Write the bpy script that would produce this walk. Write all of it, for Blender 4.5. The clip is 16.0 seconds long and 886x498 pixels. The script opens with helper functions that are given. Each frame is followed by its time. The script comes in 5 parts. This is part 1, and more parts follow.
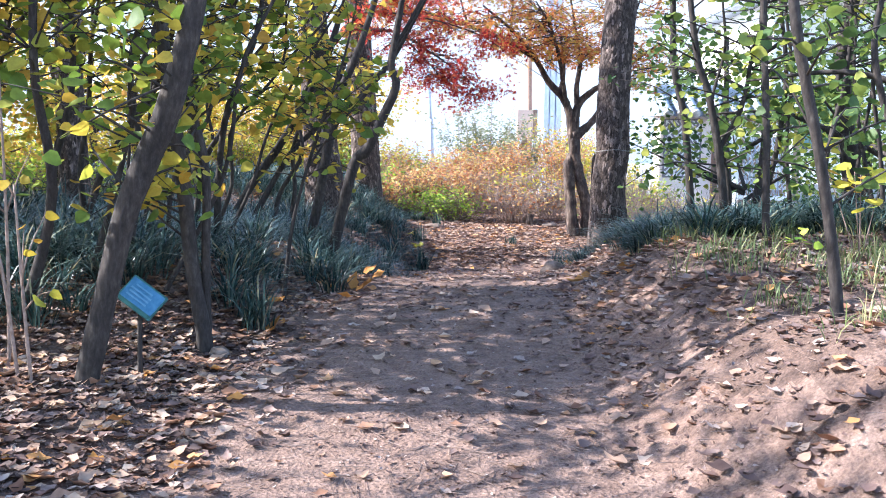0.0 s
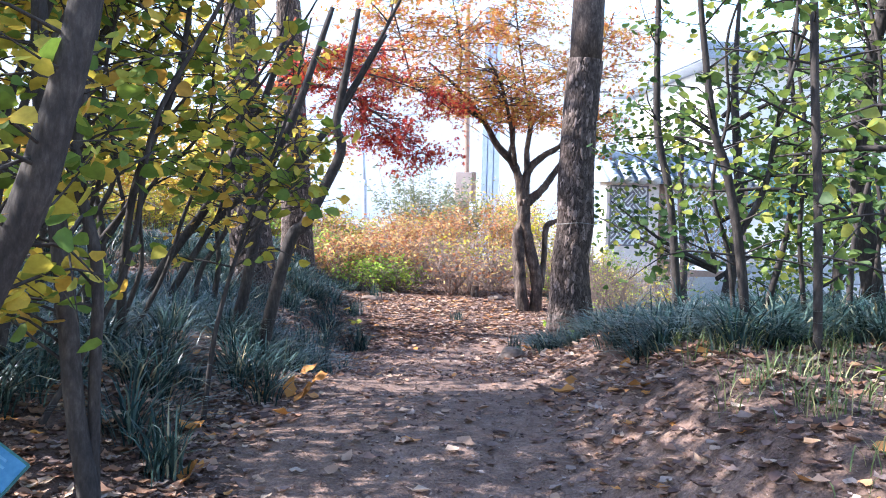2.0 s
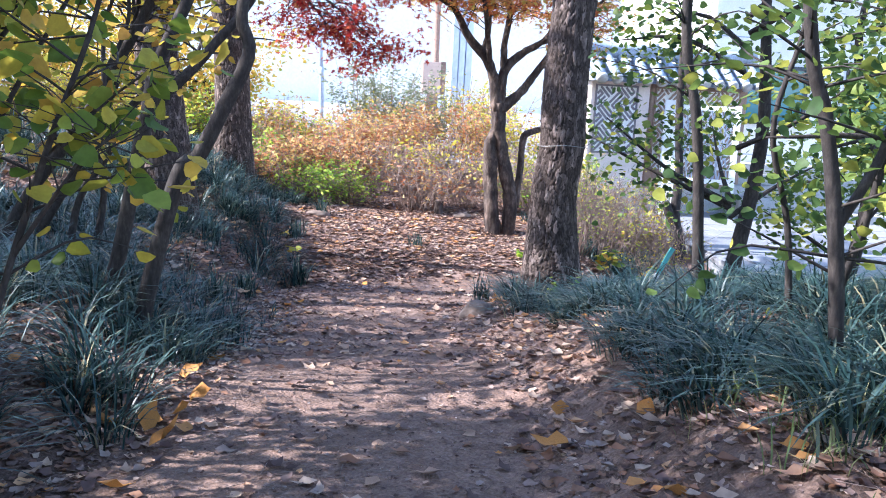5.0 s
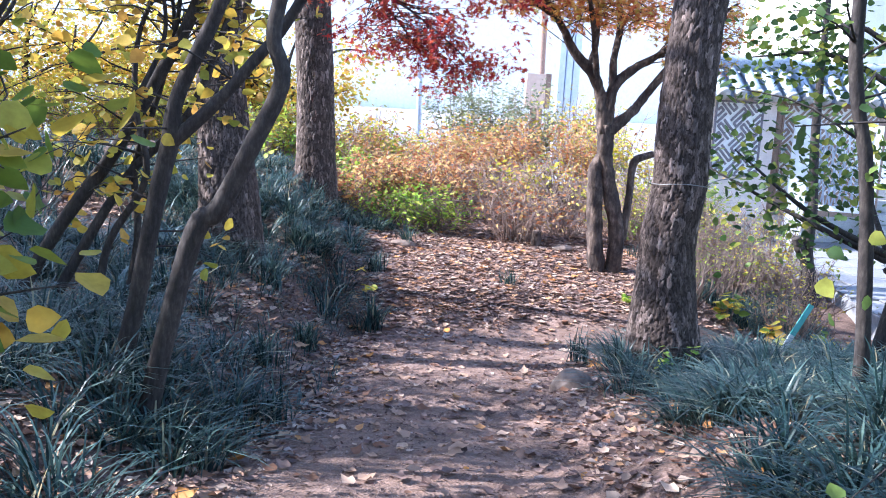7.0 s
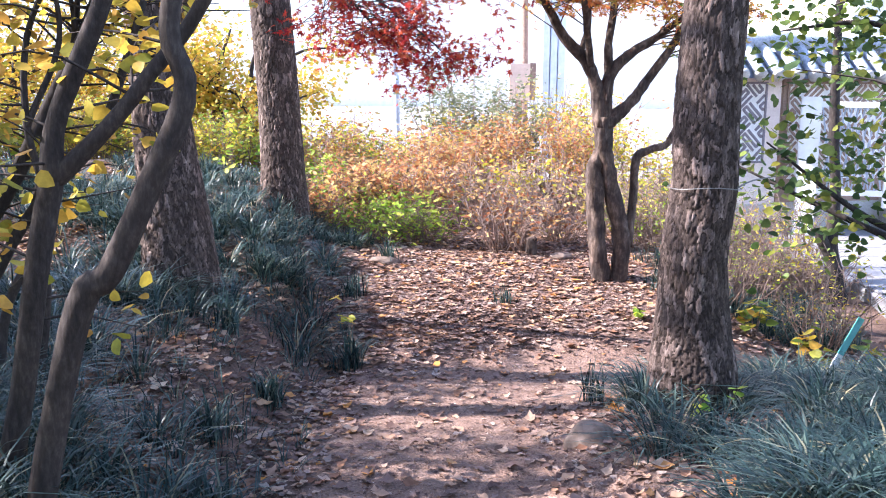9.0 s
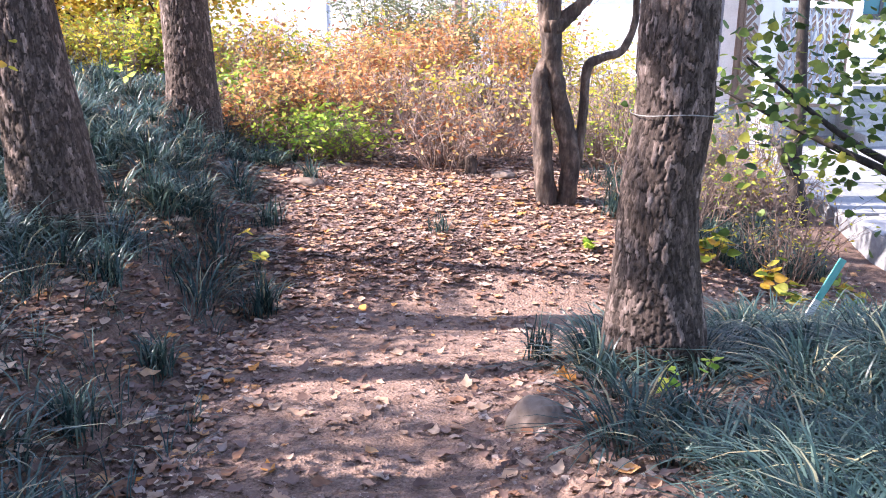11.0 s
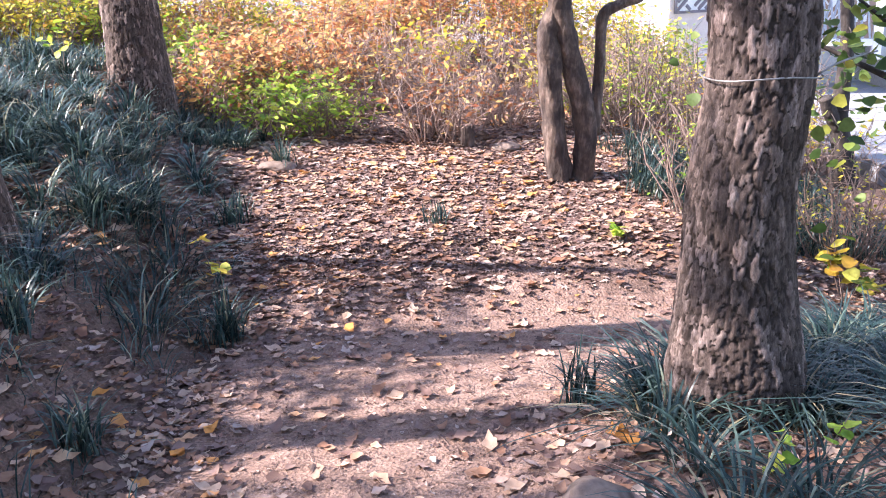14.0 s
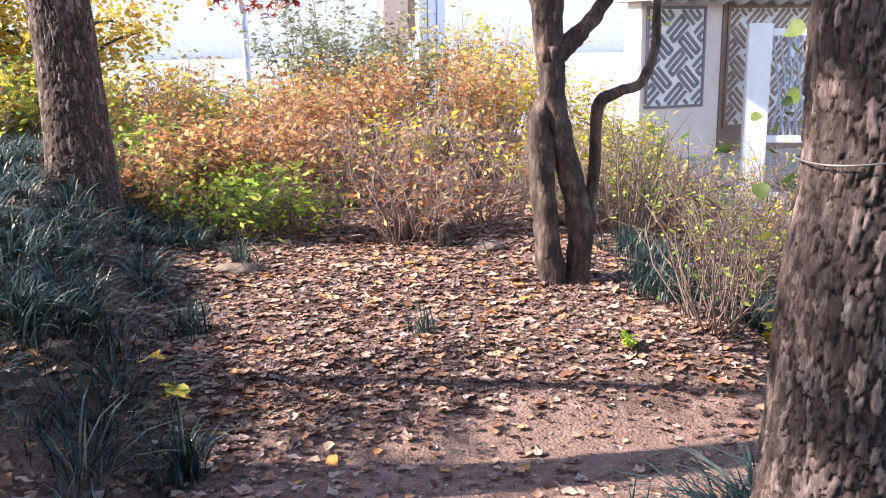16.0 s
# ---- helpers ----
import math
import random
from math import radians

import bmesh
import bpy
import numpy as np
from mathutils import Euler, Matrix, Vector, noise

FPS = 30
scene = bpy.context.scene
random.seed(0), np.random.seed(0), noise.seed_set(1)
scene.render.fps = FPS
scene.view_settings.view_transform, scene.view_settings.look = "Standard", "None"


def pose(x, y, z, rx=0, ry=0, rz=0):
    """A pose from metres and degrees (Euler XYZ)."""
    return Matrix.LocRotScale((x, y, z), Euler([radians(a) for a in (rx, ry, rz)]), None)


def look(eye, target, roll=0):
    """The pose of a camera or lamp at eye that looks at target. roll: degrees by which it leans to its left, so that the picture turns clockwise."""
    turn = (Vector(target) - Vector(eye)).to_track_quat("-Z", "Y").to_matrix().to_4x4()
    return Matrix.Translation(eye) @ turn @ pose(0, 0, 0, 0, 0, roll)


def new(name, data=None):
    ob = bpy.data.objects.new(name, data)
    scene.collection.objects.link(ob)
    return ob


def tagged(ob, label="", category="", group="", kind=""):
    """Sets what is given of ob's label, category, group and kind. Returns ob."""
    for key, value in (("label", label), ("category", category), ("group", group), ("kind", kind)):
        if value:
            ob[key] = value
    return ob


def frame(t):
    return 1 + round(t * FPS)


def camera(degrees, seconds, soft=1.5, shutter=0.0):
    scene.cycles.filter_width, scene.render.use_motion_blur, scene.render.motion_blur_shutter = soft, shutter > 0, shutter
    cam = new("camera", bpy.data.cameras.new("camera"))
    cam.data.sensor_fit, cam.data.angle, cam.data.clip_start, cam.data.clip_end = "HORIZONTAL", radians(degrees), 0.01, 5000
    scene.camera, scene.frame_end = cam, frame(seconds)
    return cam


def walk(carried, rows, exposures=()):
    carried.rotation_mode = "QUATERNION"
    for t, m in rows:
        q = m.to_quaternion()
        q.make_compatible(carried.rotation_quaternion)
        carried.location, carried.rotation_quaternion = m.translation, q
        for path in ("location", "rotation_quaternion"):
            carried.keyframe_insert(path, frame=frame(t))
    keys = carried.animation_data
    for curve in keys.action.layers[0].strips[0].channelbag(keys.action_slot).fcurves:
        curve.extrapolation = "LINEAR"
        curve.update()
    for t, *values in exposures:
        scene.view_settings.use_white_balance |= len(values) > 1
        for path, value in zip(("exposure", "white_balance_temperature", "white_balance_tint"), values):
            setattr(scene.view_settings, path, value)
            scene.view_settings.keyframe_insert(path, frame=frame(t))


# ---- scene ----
cam = camera(50.0, 16.0, soft=1.0)
PATH = [
    (0.0, -0.0, 0.185, 1.143, 83.79, -0.6, 0.07),
    (0.5, -0.08, 0.458, 1.169, 84.97, -1.18, -1.59),
    (1.0, -0.146, 0.748, 1.212, 86.35, -1.4, -2.96),
    (1.5, -0.171, 1.028, 1.236, 87.36, -1.61, -3.84),
    (2.0, -0.196, 1.32, 1.264, 87.29, -1.51, -4.43),
    (2.5, -0.175, 1.643, 1.274, 84.92, -1.69, -4.81),
    (3.0, -0.141, 1.954, 1.296, 81.88, -3.04, -5.52),
    (3.5, -0.082, 2.277, 1.373, 82.39, -2.67, -5.76),
    (3.7, -0.058, 2.41, 1.373, 81.91, -2.84, -6.11),
    (5.8, 0.172, 3.556, 1.611, 80.12, -3.58, -5.67),
    (6.0, 0.206, 3.682, 1.617, 80.12, -3.44, -3.41),
    (6.5, 0.229, 3.964, 1.625, 80.2, -3.62, 0.21),
    (7.0, 0.274, 4.238, 1.645, 80.25, -3.46, 0.46),
    (7.5, 0.282, 4.514, 1.662, 80.83, -2.97, 1.12),
    (8.0, 0.263, 4.761, 1.666, 80.0, -0.16, 0.37),
    (8.2, 0.244, 4.871, 1.653, 80.19, -0.08, 0.06),
    (10.3, 0.454, 5.925, 1.699, 76.13, 0.31, -3.25),
    (10.5, 0.443, 6.013, 1.69, 75.03, 0.65, -4.01),
    (11.0, 0.438, 6.214, 1.701, 73.82, -0.89, -4.1),
    (11.5, 0.412, 6.419, 1.709, 70.86, -0.25, -4.45),
    (12.0, 0.445, 6.584, 1.691, 69.06, -0.04, -3.49),
    (12.5, 0.444, 6.781, 1.623, 70.07, 1.78, -3.79),
    (13.0, 0.45, 7.004, 1.608, 70.74, 1.98, -3.6),
    (13.5, 0.46, 7.218, 1.599, 71.74, 1.57, -3.76),
    (14.0, 0.457, 7.41, 1.599, 71.22, 1.4, -5.6),
    (14.5, 0.487, 7.584, 1.579, 71.69, 0.91, -7.11),
    (15.0, 0.441, 7.788, 1.487, 80.33, 1.9, -8.23),
    (15.5, 0.345, 7.952, 1.482, 79.58, 1.18, -8.6),
    (16.0, 0.243, 8.123, 1.457, 77.08, 0.73, -9.32),
]
walk(cam, [(t, pose(x, y, z, rx, ry, rz)) for t, x, y, z, rx, ry, rz in PATH], exposures=[(0.0, 2.2, 5900, 10), (3.5, 2.1, 5850, 12), (7.0, 2.15, 5550, 13), (8.2, 2.25, 5950, 17), (11.0, 2.4, 6450, 21), (12.5, 2.45, 6450, 21), (14.5, 2.32, 6450, 22), (16.0, 1.9, 6700, 19)])

# ---- world and sun ----
SUN_DIR = Vector((-0.86, 0.04, 0.67)).normalized()
world = bpy.data.worlds.new("sky")
scene.world = world
world.use_nodes = True
wn = world.node_tree.nodes
sky = wn.new("ShaderNodeTexSky")
sky.sky_type, sky.sun_disc = "NISHITA", False
sky.sun_elevation = math.asin(SUN_DIR.z)
sky.sun_rotation = math.atan2(SUN_DIR.x, SUN_DIR.y)
sky.air_density, sky.dust_density = 1.0, 0.6
wn["Background"].inputs["Strength"].default_value = 0.15
world.node_tree.links.new(sky.outputs["Color"], wn["Background"].inputs["Color"])
sun_data = bpy.data.lights.new("sun", "SUN")
sun_data.energy, sun_data.angle, sun_data.color = 3.9, radians(0.6), (1.0, 0.95, 0.88)
sun = new("sun", sun_data)
sun.matrix_world = look(SUN_DIR * 40, (0, 0, 0))

# ---- materials ----


class Mat:
    """A small builder for node materials."""

    def __init__(self, name):
        self.m = bpy.data.materials.new(name)
        self.m.use_nodes = True
        self.t = self.m.node_tree
        self.bsdf = self.t.nodes["Principled BSDF"]
        self.co = self.n("ShaderNodeTexCoord").outputs["Object"]

    def n(self, kind, **props):
        node = self.t.nodes.new(kind)
        for key, value in props.items():
            if key == "operation":
                node.operation = value
            elif key == "blend":
                node.data_type, node.blend_type = "RGBA", value
            elif key == "feature":
                node.feature = value
        return node

    def link(self, a, b):
        self.t.links.new(a, b)

    def coords(self, sx=1, sy=1, sz=1):
        node = self.n("ShaderNodeMapping")
        node.inputs["Scale"].default_value = (sx, sy, sz)
        self.link(self.co, node.inputs["Vector"])
        return node.outputs["Vector"]

    def noise(self, scale, detail=4, vec=None, rough=0.6):
        node = self.n("ShaderNodeTexNoise")
        node.inputs["Scale"].default_value, node.inputs["Detail"].default_value = scale, detail
        node.inputs["Roughness"].default_value = rough
        self.link(vec or self.co, node.inputs["Vector"])
        return node.outputs["Fac"]

    def voronoi(self, scale, vec=None, feature="F1", out="Distance"):
        node = self.n("ShaderNodeTexVoronoi", feature=feature)
        node.inputs["Scale"].default_value = scale
        self.link(vec or self.co, node.inputs["Vector"])
        return node.outputs[out]

    def ramp(self, fac, stops):
        node = self.n("ShaderNodeValToRGB")
        el = node.color_ramp.elements
        while len(el) < len(stops):
            el.new(0.5)
        for e, (p, c) in zip(el, stops):
            e.position, e.color = p, (*c, 1)
        self.link(fac, node.inputs["Fac"])
        return node.outputs["Color"]

    def mix(self, fac, a, b, blend="MIX"):
        node = self.n("ShaderNodeMix", blend=blend)
        ins = [s for s in node.inputs if s.type == "RGBA"]
        for value, socket in ((fac, node.inputs[0]), (a, ins[0]), (b, ins[1])):
            if isinstance(value, (int, float)):
                socket.default_value = value
            elif isinstance(value, tuple):
                socket.default_value = (*value, 1)
            else:
                self.link(value, socket)
        return [s for s in node.outputs if s.type == "RGBA"][0]

    def done(self, color, rough=0.8, bump=None, dist=0.01, strength=0.6, metal=0.0):
        if isinstance(color, tuple):
            self.bsdf.inputs["Base Color"].default_value = (*color, 1)
        else:
            self.link(color, self.bsdf.inputs["Base Color"])
        self.bsdf.inputs["Roughness"].default_value = rough
        self.bsdf.inputs["Metallic"].default_value = metal
        self.bsdf.inputs["Specular IOR Level"].default_value = 0.3
        if bump is not None:
            node = self.n("ShaderNodeBump")
            node.inputs["Distance"].default_value, node.inputs["Strength"].default_value = dist, strength
            self.link(bump, node.inputs["Height"])
            self.link(node.outputs["Normal"], self.bsdf.inputs["Normal"])
        return self.m


def leaf_material(name, stops, light=0.45, rough=0.55):
    """A thin leaf that lets light through; each leaf takes its own tone from the ramp."""
    k = Mat(name)
    geo = k.n("ShaderNodeNewGeometry")
    col = k.ramp(geo.outputs["Random Per Island"], stops)
    blot = k.noise(35, 3)
    col = k.mix(0.5, col, k.ramp(blot, [(0.3, (0.55, 0.5, 0.45)), (0.65, (1.1, 1.1, 1.05))]), "MULTIPLY")
    k.done(col, rough)
    tr = k.n("ShaderNodeBsdfTranslucent")
    k.link(col, tr.inputs["Color"])
    mx = k.n("ShaderNodeMixShader")
    mx.inputs["Fac"].default_value = light
    k.link(k.bsdf.outputs["BSDF"], mx.inputs[1])
    k.link(tr.outputs["BSDF"], mx.inputs[2])
    k.link(mx.outputs["Shader"], k.t.nodes["Material Output"].inputs["Surface"])
    return k.m


def soil_material(name, tones):
    k = Mat(name)
    big = k.noise(0.9, 4)
    mid = k.noise(7, 5)
    fine = k.noise(90, 6, rough=0.7)
    col = k.ramp(mid, list(zip((0.25, 0.55, 0.8), tones)))
    col = k.mix(0.8, col, k.ramp(fine, [(0.28, (0.40, 0.37, 0.35)), (0.5, (0.95, 0.93, 0.91)), (0.72, (1.6, 1.55, 1.5))]), "MULTIPLY")
    patch = k.noise(22, 5, k.coords(1, 1.6, 1), 0.75)
    col = k.mix(0.55, col, k.ramp(patch, [(0.35, (0.62, 0.58, 0.56)), (0.6, (1.15, 1.13, 1.1))]), "MULTIPLY")
    col = k.mix(0.5, col, k.ramp(big, [(0.3, (0.75, 0.72, 0.72)), (0.7, (1.1, 1.08, 1.05))]), "MULTIPLY")
    crumbs = k.voronoi(60)
    bits = k.ramp(k.voronoi(38), [(0.0, (0.52, 0.42, 0.33)), (0.11, (0.40, 0.31, 0.25)), (0.16, (1, 1, 1))])
    col = k.mix(0.35, col, bits, "MULTIPLY")
    add = k.n("ShaderNodeMath", operation="ADD")
    k.link(fine, add.inputs[0])
    k.link(crumbs, add.inputs[1])
    return k.done(col, 0.95, add.outputs[0], 0.010, 0.8)


def bark_material(name, dark, mid, pale, stretch, scale, dist, spots=0.0, crack=0.85):
    k = Mat(name)
    v = k.coords(1, 1, stretch)
    grain = k.noise(scale, 6, v, 0.7)
    plates = k.voronoi(scale * 0.55, v, "DISTANCE_TO_EDGE")
    col = k.ramp(grain, [(0.28, dark), (0.5, mid), (0.75, pale)])
    col = k.mix(crack, col, k.ramp(plates, [(0.0, (0.12, 0.11, 0.10)), (0.10, (0.45, 0.43, 0.42)), (0.3, (1.15, 1.12, 1.1))]), "MULTIPLY")
    clip = k.n("ShaderNodeMath", operation="MINIMUM")
    clip.inputs[1].default_value = 0.3
    k.link(plates, clip.inputs[0])
    both = k.n("ShaderNodeMath", operation="MULTIPLY_ADD")
    both.inputs[1].default_value = 2.2
    k.link(clip.outputs[0], both.inputs[0])
    k.link(grain, both.inputs[2])
    if spots:
        patch = k.noise(5, 3)
        col = k.mix(spots, col, k.ramp(patch, [(0.45, (0.8, 0.8, 0.8)), (0.62, (1.8, 1.75, 1.6))]), "MULTIPLY")
    return k.done(col, 0.9, both.outputs[0], dist, 0.9)


def pine_bark_material():
    """Pale flaking outer scales; the colour turns very dark down in the fissures."""
    k = Mat("pine_bark")
    flake = k.noise(46, 6, k.coords(1, 1, 0.4), 0.75)
    tone = k.noise(9, 3, k.coords(1, 1, 0.6))
    col = k.ramp(flake, [(0.3, (0.050, 0.036, 0.031)), (0.5, (0.125, 0.096, 0.086)), (0.7, (0.27, 0.222, 0.202))])
    col = k.mix(0.6, col, k.ramp(tone, [(0.35, (0.55, 0.50, 0.47)), (0.65, (1.25, 1.22, 1.2))]), "MULTIPLY")
    streak = k.noise(75, 5, k.coords(1, 1, 0.22), 0.75)
    col = k.mix(0.6, col, k.ramp(streak, [(0.36, (0.42, 0.38, 0.36)), (0.55, (1.1, 1.08, 1.06))]), "MULTIPLY")
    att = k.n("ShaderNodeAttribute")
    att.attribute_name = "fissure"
    own = k.n("ShaderNodeAttribute")
    own.attribute_name = "scale_tone"
    col = k.mix(0.8, col, k.ramp(own.outputs["Fac"], [(0.0, (0.50, 0.46, 0.44)), (0.55, (1.05, 1.02, 1.0)), (1.0, (2.2, 2.12, 2.08))]), "MULTIPLY")
    in_fissure = k.ramp(att.outputs["Fac"], [(0.3, (0, 0, 0)), (0.75, (1, 1, 1))])
    col = k.mix(in_fissure, col, (0.034, 0.024, 0.020))
    return k.done(col, 0.92, streak, 0.006, 0.9)


def rough_material(name, a, b, scale=20, rough=0.8, dist=0.004, metal=0.0):
    k = Mat(name)
    n1, n2 = k.noise(scale, 5), k.noise(scale * 0.12, 3)
    col = k.ramp(n1, [(0.3, a), (0.7, b)])
    col = k.mix(0.4, col, k.ramp(n2, [(0.3, (0.75, 0.74, 0.72)), (0.7, (1.08, 1.08, 1.08))]), "MULTIPLY")
    return k.done(col, rough, n1, dist, 0.5, metal)


SOIL = soil_material("soil", [(0.165, 0.106, 0.085), (0.245, 0.165, 0.135), (0.32, 0.228, 0.192)])
HUMUS = soil_material("humus", [(0.095, 0.061, 0.049), (0.16, 0.106, 0.087), (0.25, 0.176, 0.147)])
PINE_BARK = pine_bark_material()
SAP_BARK = bark_material("sapling_bark", (0.022, 0.018, 0.017), (0.042, 0.034, 0.032), (0.085, 0.071, 0.066), 0.35, 60, 0.002, 0.45, 0.2)
MAPLE_BARK = bark_material("maple_bark", (0.034, 0.024, 0.021), (0.078, 0.056, 0.049), (0.19, 0.148, 0.132), 0.35, 26, 0.010, 0.85, 0.35)
TWIG = rough_material("twig", (0.13, 0.085, 0.07), (0.30, 0.215, 0.18), 40)
GREEN_LEAF = leaf_material("green_yellow_leaf", [(0.0, (0.10, 0.17, 0.03)), (0.35, (0.19, 0.26, 0.04)), (0.6, (0.42, 0.40, 0.06)), (0.85, (0.60, 0.43, 0.06)), (1.0, (0.52, 0.28, 0.05))])
YELLOW_LEAF = leaf_material("yellow_leaf", [(0.0, (0.30, 0.32, 0.05)), (0.4, (0.60, 0.47, 0.07)), (0.75, (0.66, 0.40, 0.06)), (1.0, (0.48, 0.25, 0.06))])
DEEP_LEAF = leaf_material("deep_green_leaf", [(0.0, (0.045, 0.088, 0.03)), (0.45, (0.10, 0.165, 0.042)), (0.8, (0.20, 0.26, 0.055)), (1.0, (0.48, 0.44, 0.08))], 0.42)
RED_LEAF = leaf_material("red_maple_leaf", [(0.0, (0.30, 0.02, 0.03)), (0.4, (0.58, 0.05, 0.04)), (0.8, (0.72, 0.13, 0.06)), (1.0, (0.66, 0.24, 0.08))], 0.58)
ORANGE_LEAF = leaf_material("orange_maple_leaf", [(0.0, (0.46, 0.11, 0.05)), (0.4, (0.62, 0.24, 0.07)), (0.75, (0.68, 0.38, 0.09)), (1.0, (0.48, 0.42, 0.08))], 0.58)
SHRUB_RUST = leaf_material("rust_shrub_leaf", [(0.0, (0.38, 0.13, 0.07)), (0.4, (0.56, 0.26, 0.11)), (0.75, (0.66, 0.42, 0.17)), (1.0, (0.62, 0.52, 0.20))], 0.45)
SHRUB_YELLOW = leaf_material("yellow_shrub_leaf", [(0.0, (0.30, 0.36, 0.05)), (0.45, (0.60, 0.55, 0.07)), (0.8, (0.72, 0.54, 0.07)), (1.0, (0.58, 0.30, 0.07))], 0.4)
SHRUB_GREEN = leaf_material("green_shrub_leaf", [(0.0, (0.15, 0.30, 0.04)), (0.5, (0.34, 0.50, 0.06)), (1.0, (0.58, 0.60, 0.10))], 0.4)
GRASS_BLUE = leaf_material("blue_green_blade", [(0.0, (0.010, 0.023, 0.022)), (0.45, (0.025, 0.055, 0.053)), (0.80, (0.060, 0.108, 0.102)), (0.93, (0.14, 0.20, 0.165)), (1.0, (0.38, 0.31, 0.18))], 0.22, 0.36)
GRASS_PALE = leaf_material("pale_green_blade", [(0.0, (0.09, 0.13, 0.05)), (0.55, (0.17, 0.22, 0.08)), (1.0, (0.42, 0.36, 0.19))], 0.3)
DRY_LEAF = leaf_material("dry_leaf", [(0.0, (0.20, 0.095, 0.06)), (0.3, (0.34, 0.185, 0.12)), (0.6, (0.44, 0.285, 0.205)), (0.85, (0.56, 0.42, 0.33)), (1.0, (0.60, 0.26, 0.06))], 0.15, 0.75)
BROWN_LEAF = leaf_material("brown_leaf", [(0.0, (0.080, 0.047, 0.041)), (0.45, (0.165, 0.100, 0.086)), (0.8, (0.265, 0.180, 0.156)), (1.0, (0.44, 0.35, 0.31))], 0.1, 0.75)
RUST_LEAF = leaf_material("rust_orange_leaf", [(0.0, (0.46, 0.20, 0.06)), (1.0, (0.58, 0.27, 0.07))], 0.25, 0.7)
PALE_LEAF = leaf_material("pale_grey_green_leaf", [(0.0, (0.16, 0.19, 0.10)), (0.6, (0.28, 0.31, 0.19)), (1.0, (0.42, 0.38, 0.24))], 0.35)
NEEDLE = leaf_material("pine_needle", [(0.0, (0.03, 0.06, 0.02)), (1.0, (0.07, 0.12, 0.04))], 0.15)
STONE = rough_material("pale_stone", (0.36, 0.34, 0.325), (0.50, 0.48, 0.46), 30, 0.85)
ROCK = rough_material("rock", (0.12, 0.085, 0.068), (0.26, 0.195, 0.16), 22, 0.9, 0.01)
PLASTER = rough_material("white_plaster", (0.74, 0.71, 0.69), (0.84, 0.82, 0.80), 45, 0.85, 0.002)
PINKISH = rough_material("pink_plaster", (0.66, 0.54, 0.49), (0.78, 0.67, 0.61), 45, 0.85, 0.002)
BRICK_DARK = rough_material("dark_brick", (0.15, 0.13, 0.15), (0.26, 0.23, 0.25), 60, 0.85)
BRICK_BROWN = rough_material("brown_brick", (0.26, 0.17, 0.13), (0.38, 0.27, 0.21), 60, 0.85)
ROOF_TILE = rough_material("roof_tile", (0.22, 0.25, 0.31), (0.42, 0.46, 0.52), 30, 0.6)
WHITE_PAINT = rough_material("white_paint", (0.76, 0.76, 0.76), (0.84, 0.84, 0.84), 12, 0.45, 0.001)
GREY_METAL = rough_material("grey_metal", (0.34, 0.38, 0.45), (0.46, 0.50, 0.58), 20, 0.4, 0.001, 0.3)
BLUE_PIPE = rough_material("pale_blue_sheet", (0.46, 0.53, 0.66), (0.58, 0.64, 0.76), 8, 0.5, 0.001)
RUST_POLE = rough_material("brown_pole", (0.22, 0.13, 0.10), (0.36, 0.24, 0.19), 30, 0.7)
PINK_BOX = rough_material("salmon_sheet", (0.66, 0.46, 0.37), (0.76, 0.57, 0.47), 14, 0.6)
PALE_TWIG = rough_material("pale_twig", (0.20, 0.135, 0.11), (0.38, 0.28, 0.235), 40)
SIGN_TEXT = rough_material("pale_blue_ink", (0.09, 0.23, 0.37), (0.16, 0.32, 0.48), 30, 0.5, 0.0005)
BLUE_SIGN = rough_material("blue_plate", (0.035, 0.14, 0.26), (0.09, 0.24, 0.40), 30, 0.35, 0.001)
SIGN_EDGE = rough_material("dark_green_edge", (0.03, 0.10, 0.09), (0.06, 0.17, 0.15), 30, 0.4, 0.001)
STAKE = rough_material("dark_stake", (0.03, 0.024, 0.022), (0.06, 0.048, 0.043), 40, 0.8)
TEAL = rough_material("teal_ribbon", (0.10, 0.42, 0.40), (0.22, 0.58, 0.54), 16, 0.5, 0.001)
WIRE = rough_material("steel_wire", (0.22, 0.21, 0.20), (0.34, 0.33, 0.32), 60, 0.45, 0.0005, 0.6)
PAVING = rough_material("paving", (0.19, 0.19, 0.205), (0.27, 0.27, 0.285), 26, 0.8)
PLAZA = rough_material("pale_concrete", (0.25, 0.247, 0.245), (0.33, 0.327, 0.324), 3, 0.85)
DARK_FRAME = rough_material("dark_frame", (0.05, 0.06, 0.07), (0.09, 0.10, 0.11), 30, 0.5)


def glass_material():
    k = Mat("teal_glass")
    k.done((0.05, 0.20, 0.24), 0.06)
    k.bsdf.inputs["Specular IOR Level"].default_value = 0.6
    return k.m


GLASS = glass_material()

# ---- tools for meshes ----
rng = np.random.default_rng(7)


def link_mesh(name, verts, faces, material, parent=None, label="", smooth=True):
    me = bpy.data.meshes.new(name)
    me.from_pydata([tuple(v) for v in verts], [], [tuple(f) for f in faces])
    me.materials.append(material)
    if smooth:
        me.shade_smooth()
    ob = new(name, me)
    if parent is not None:
        ob.parent = parent
    if label:
        ob["label"] = label
    return ob


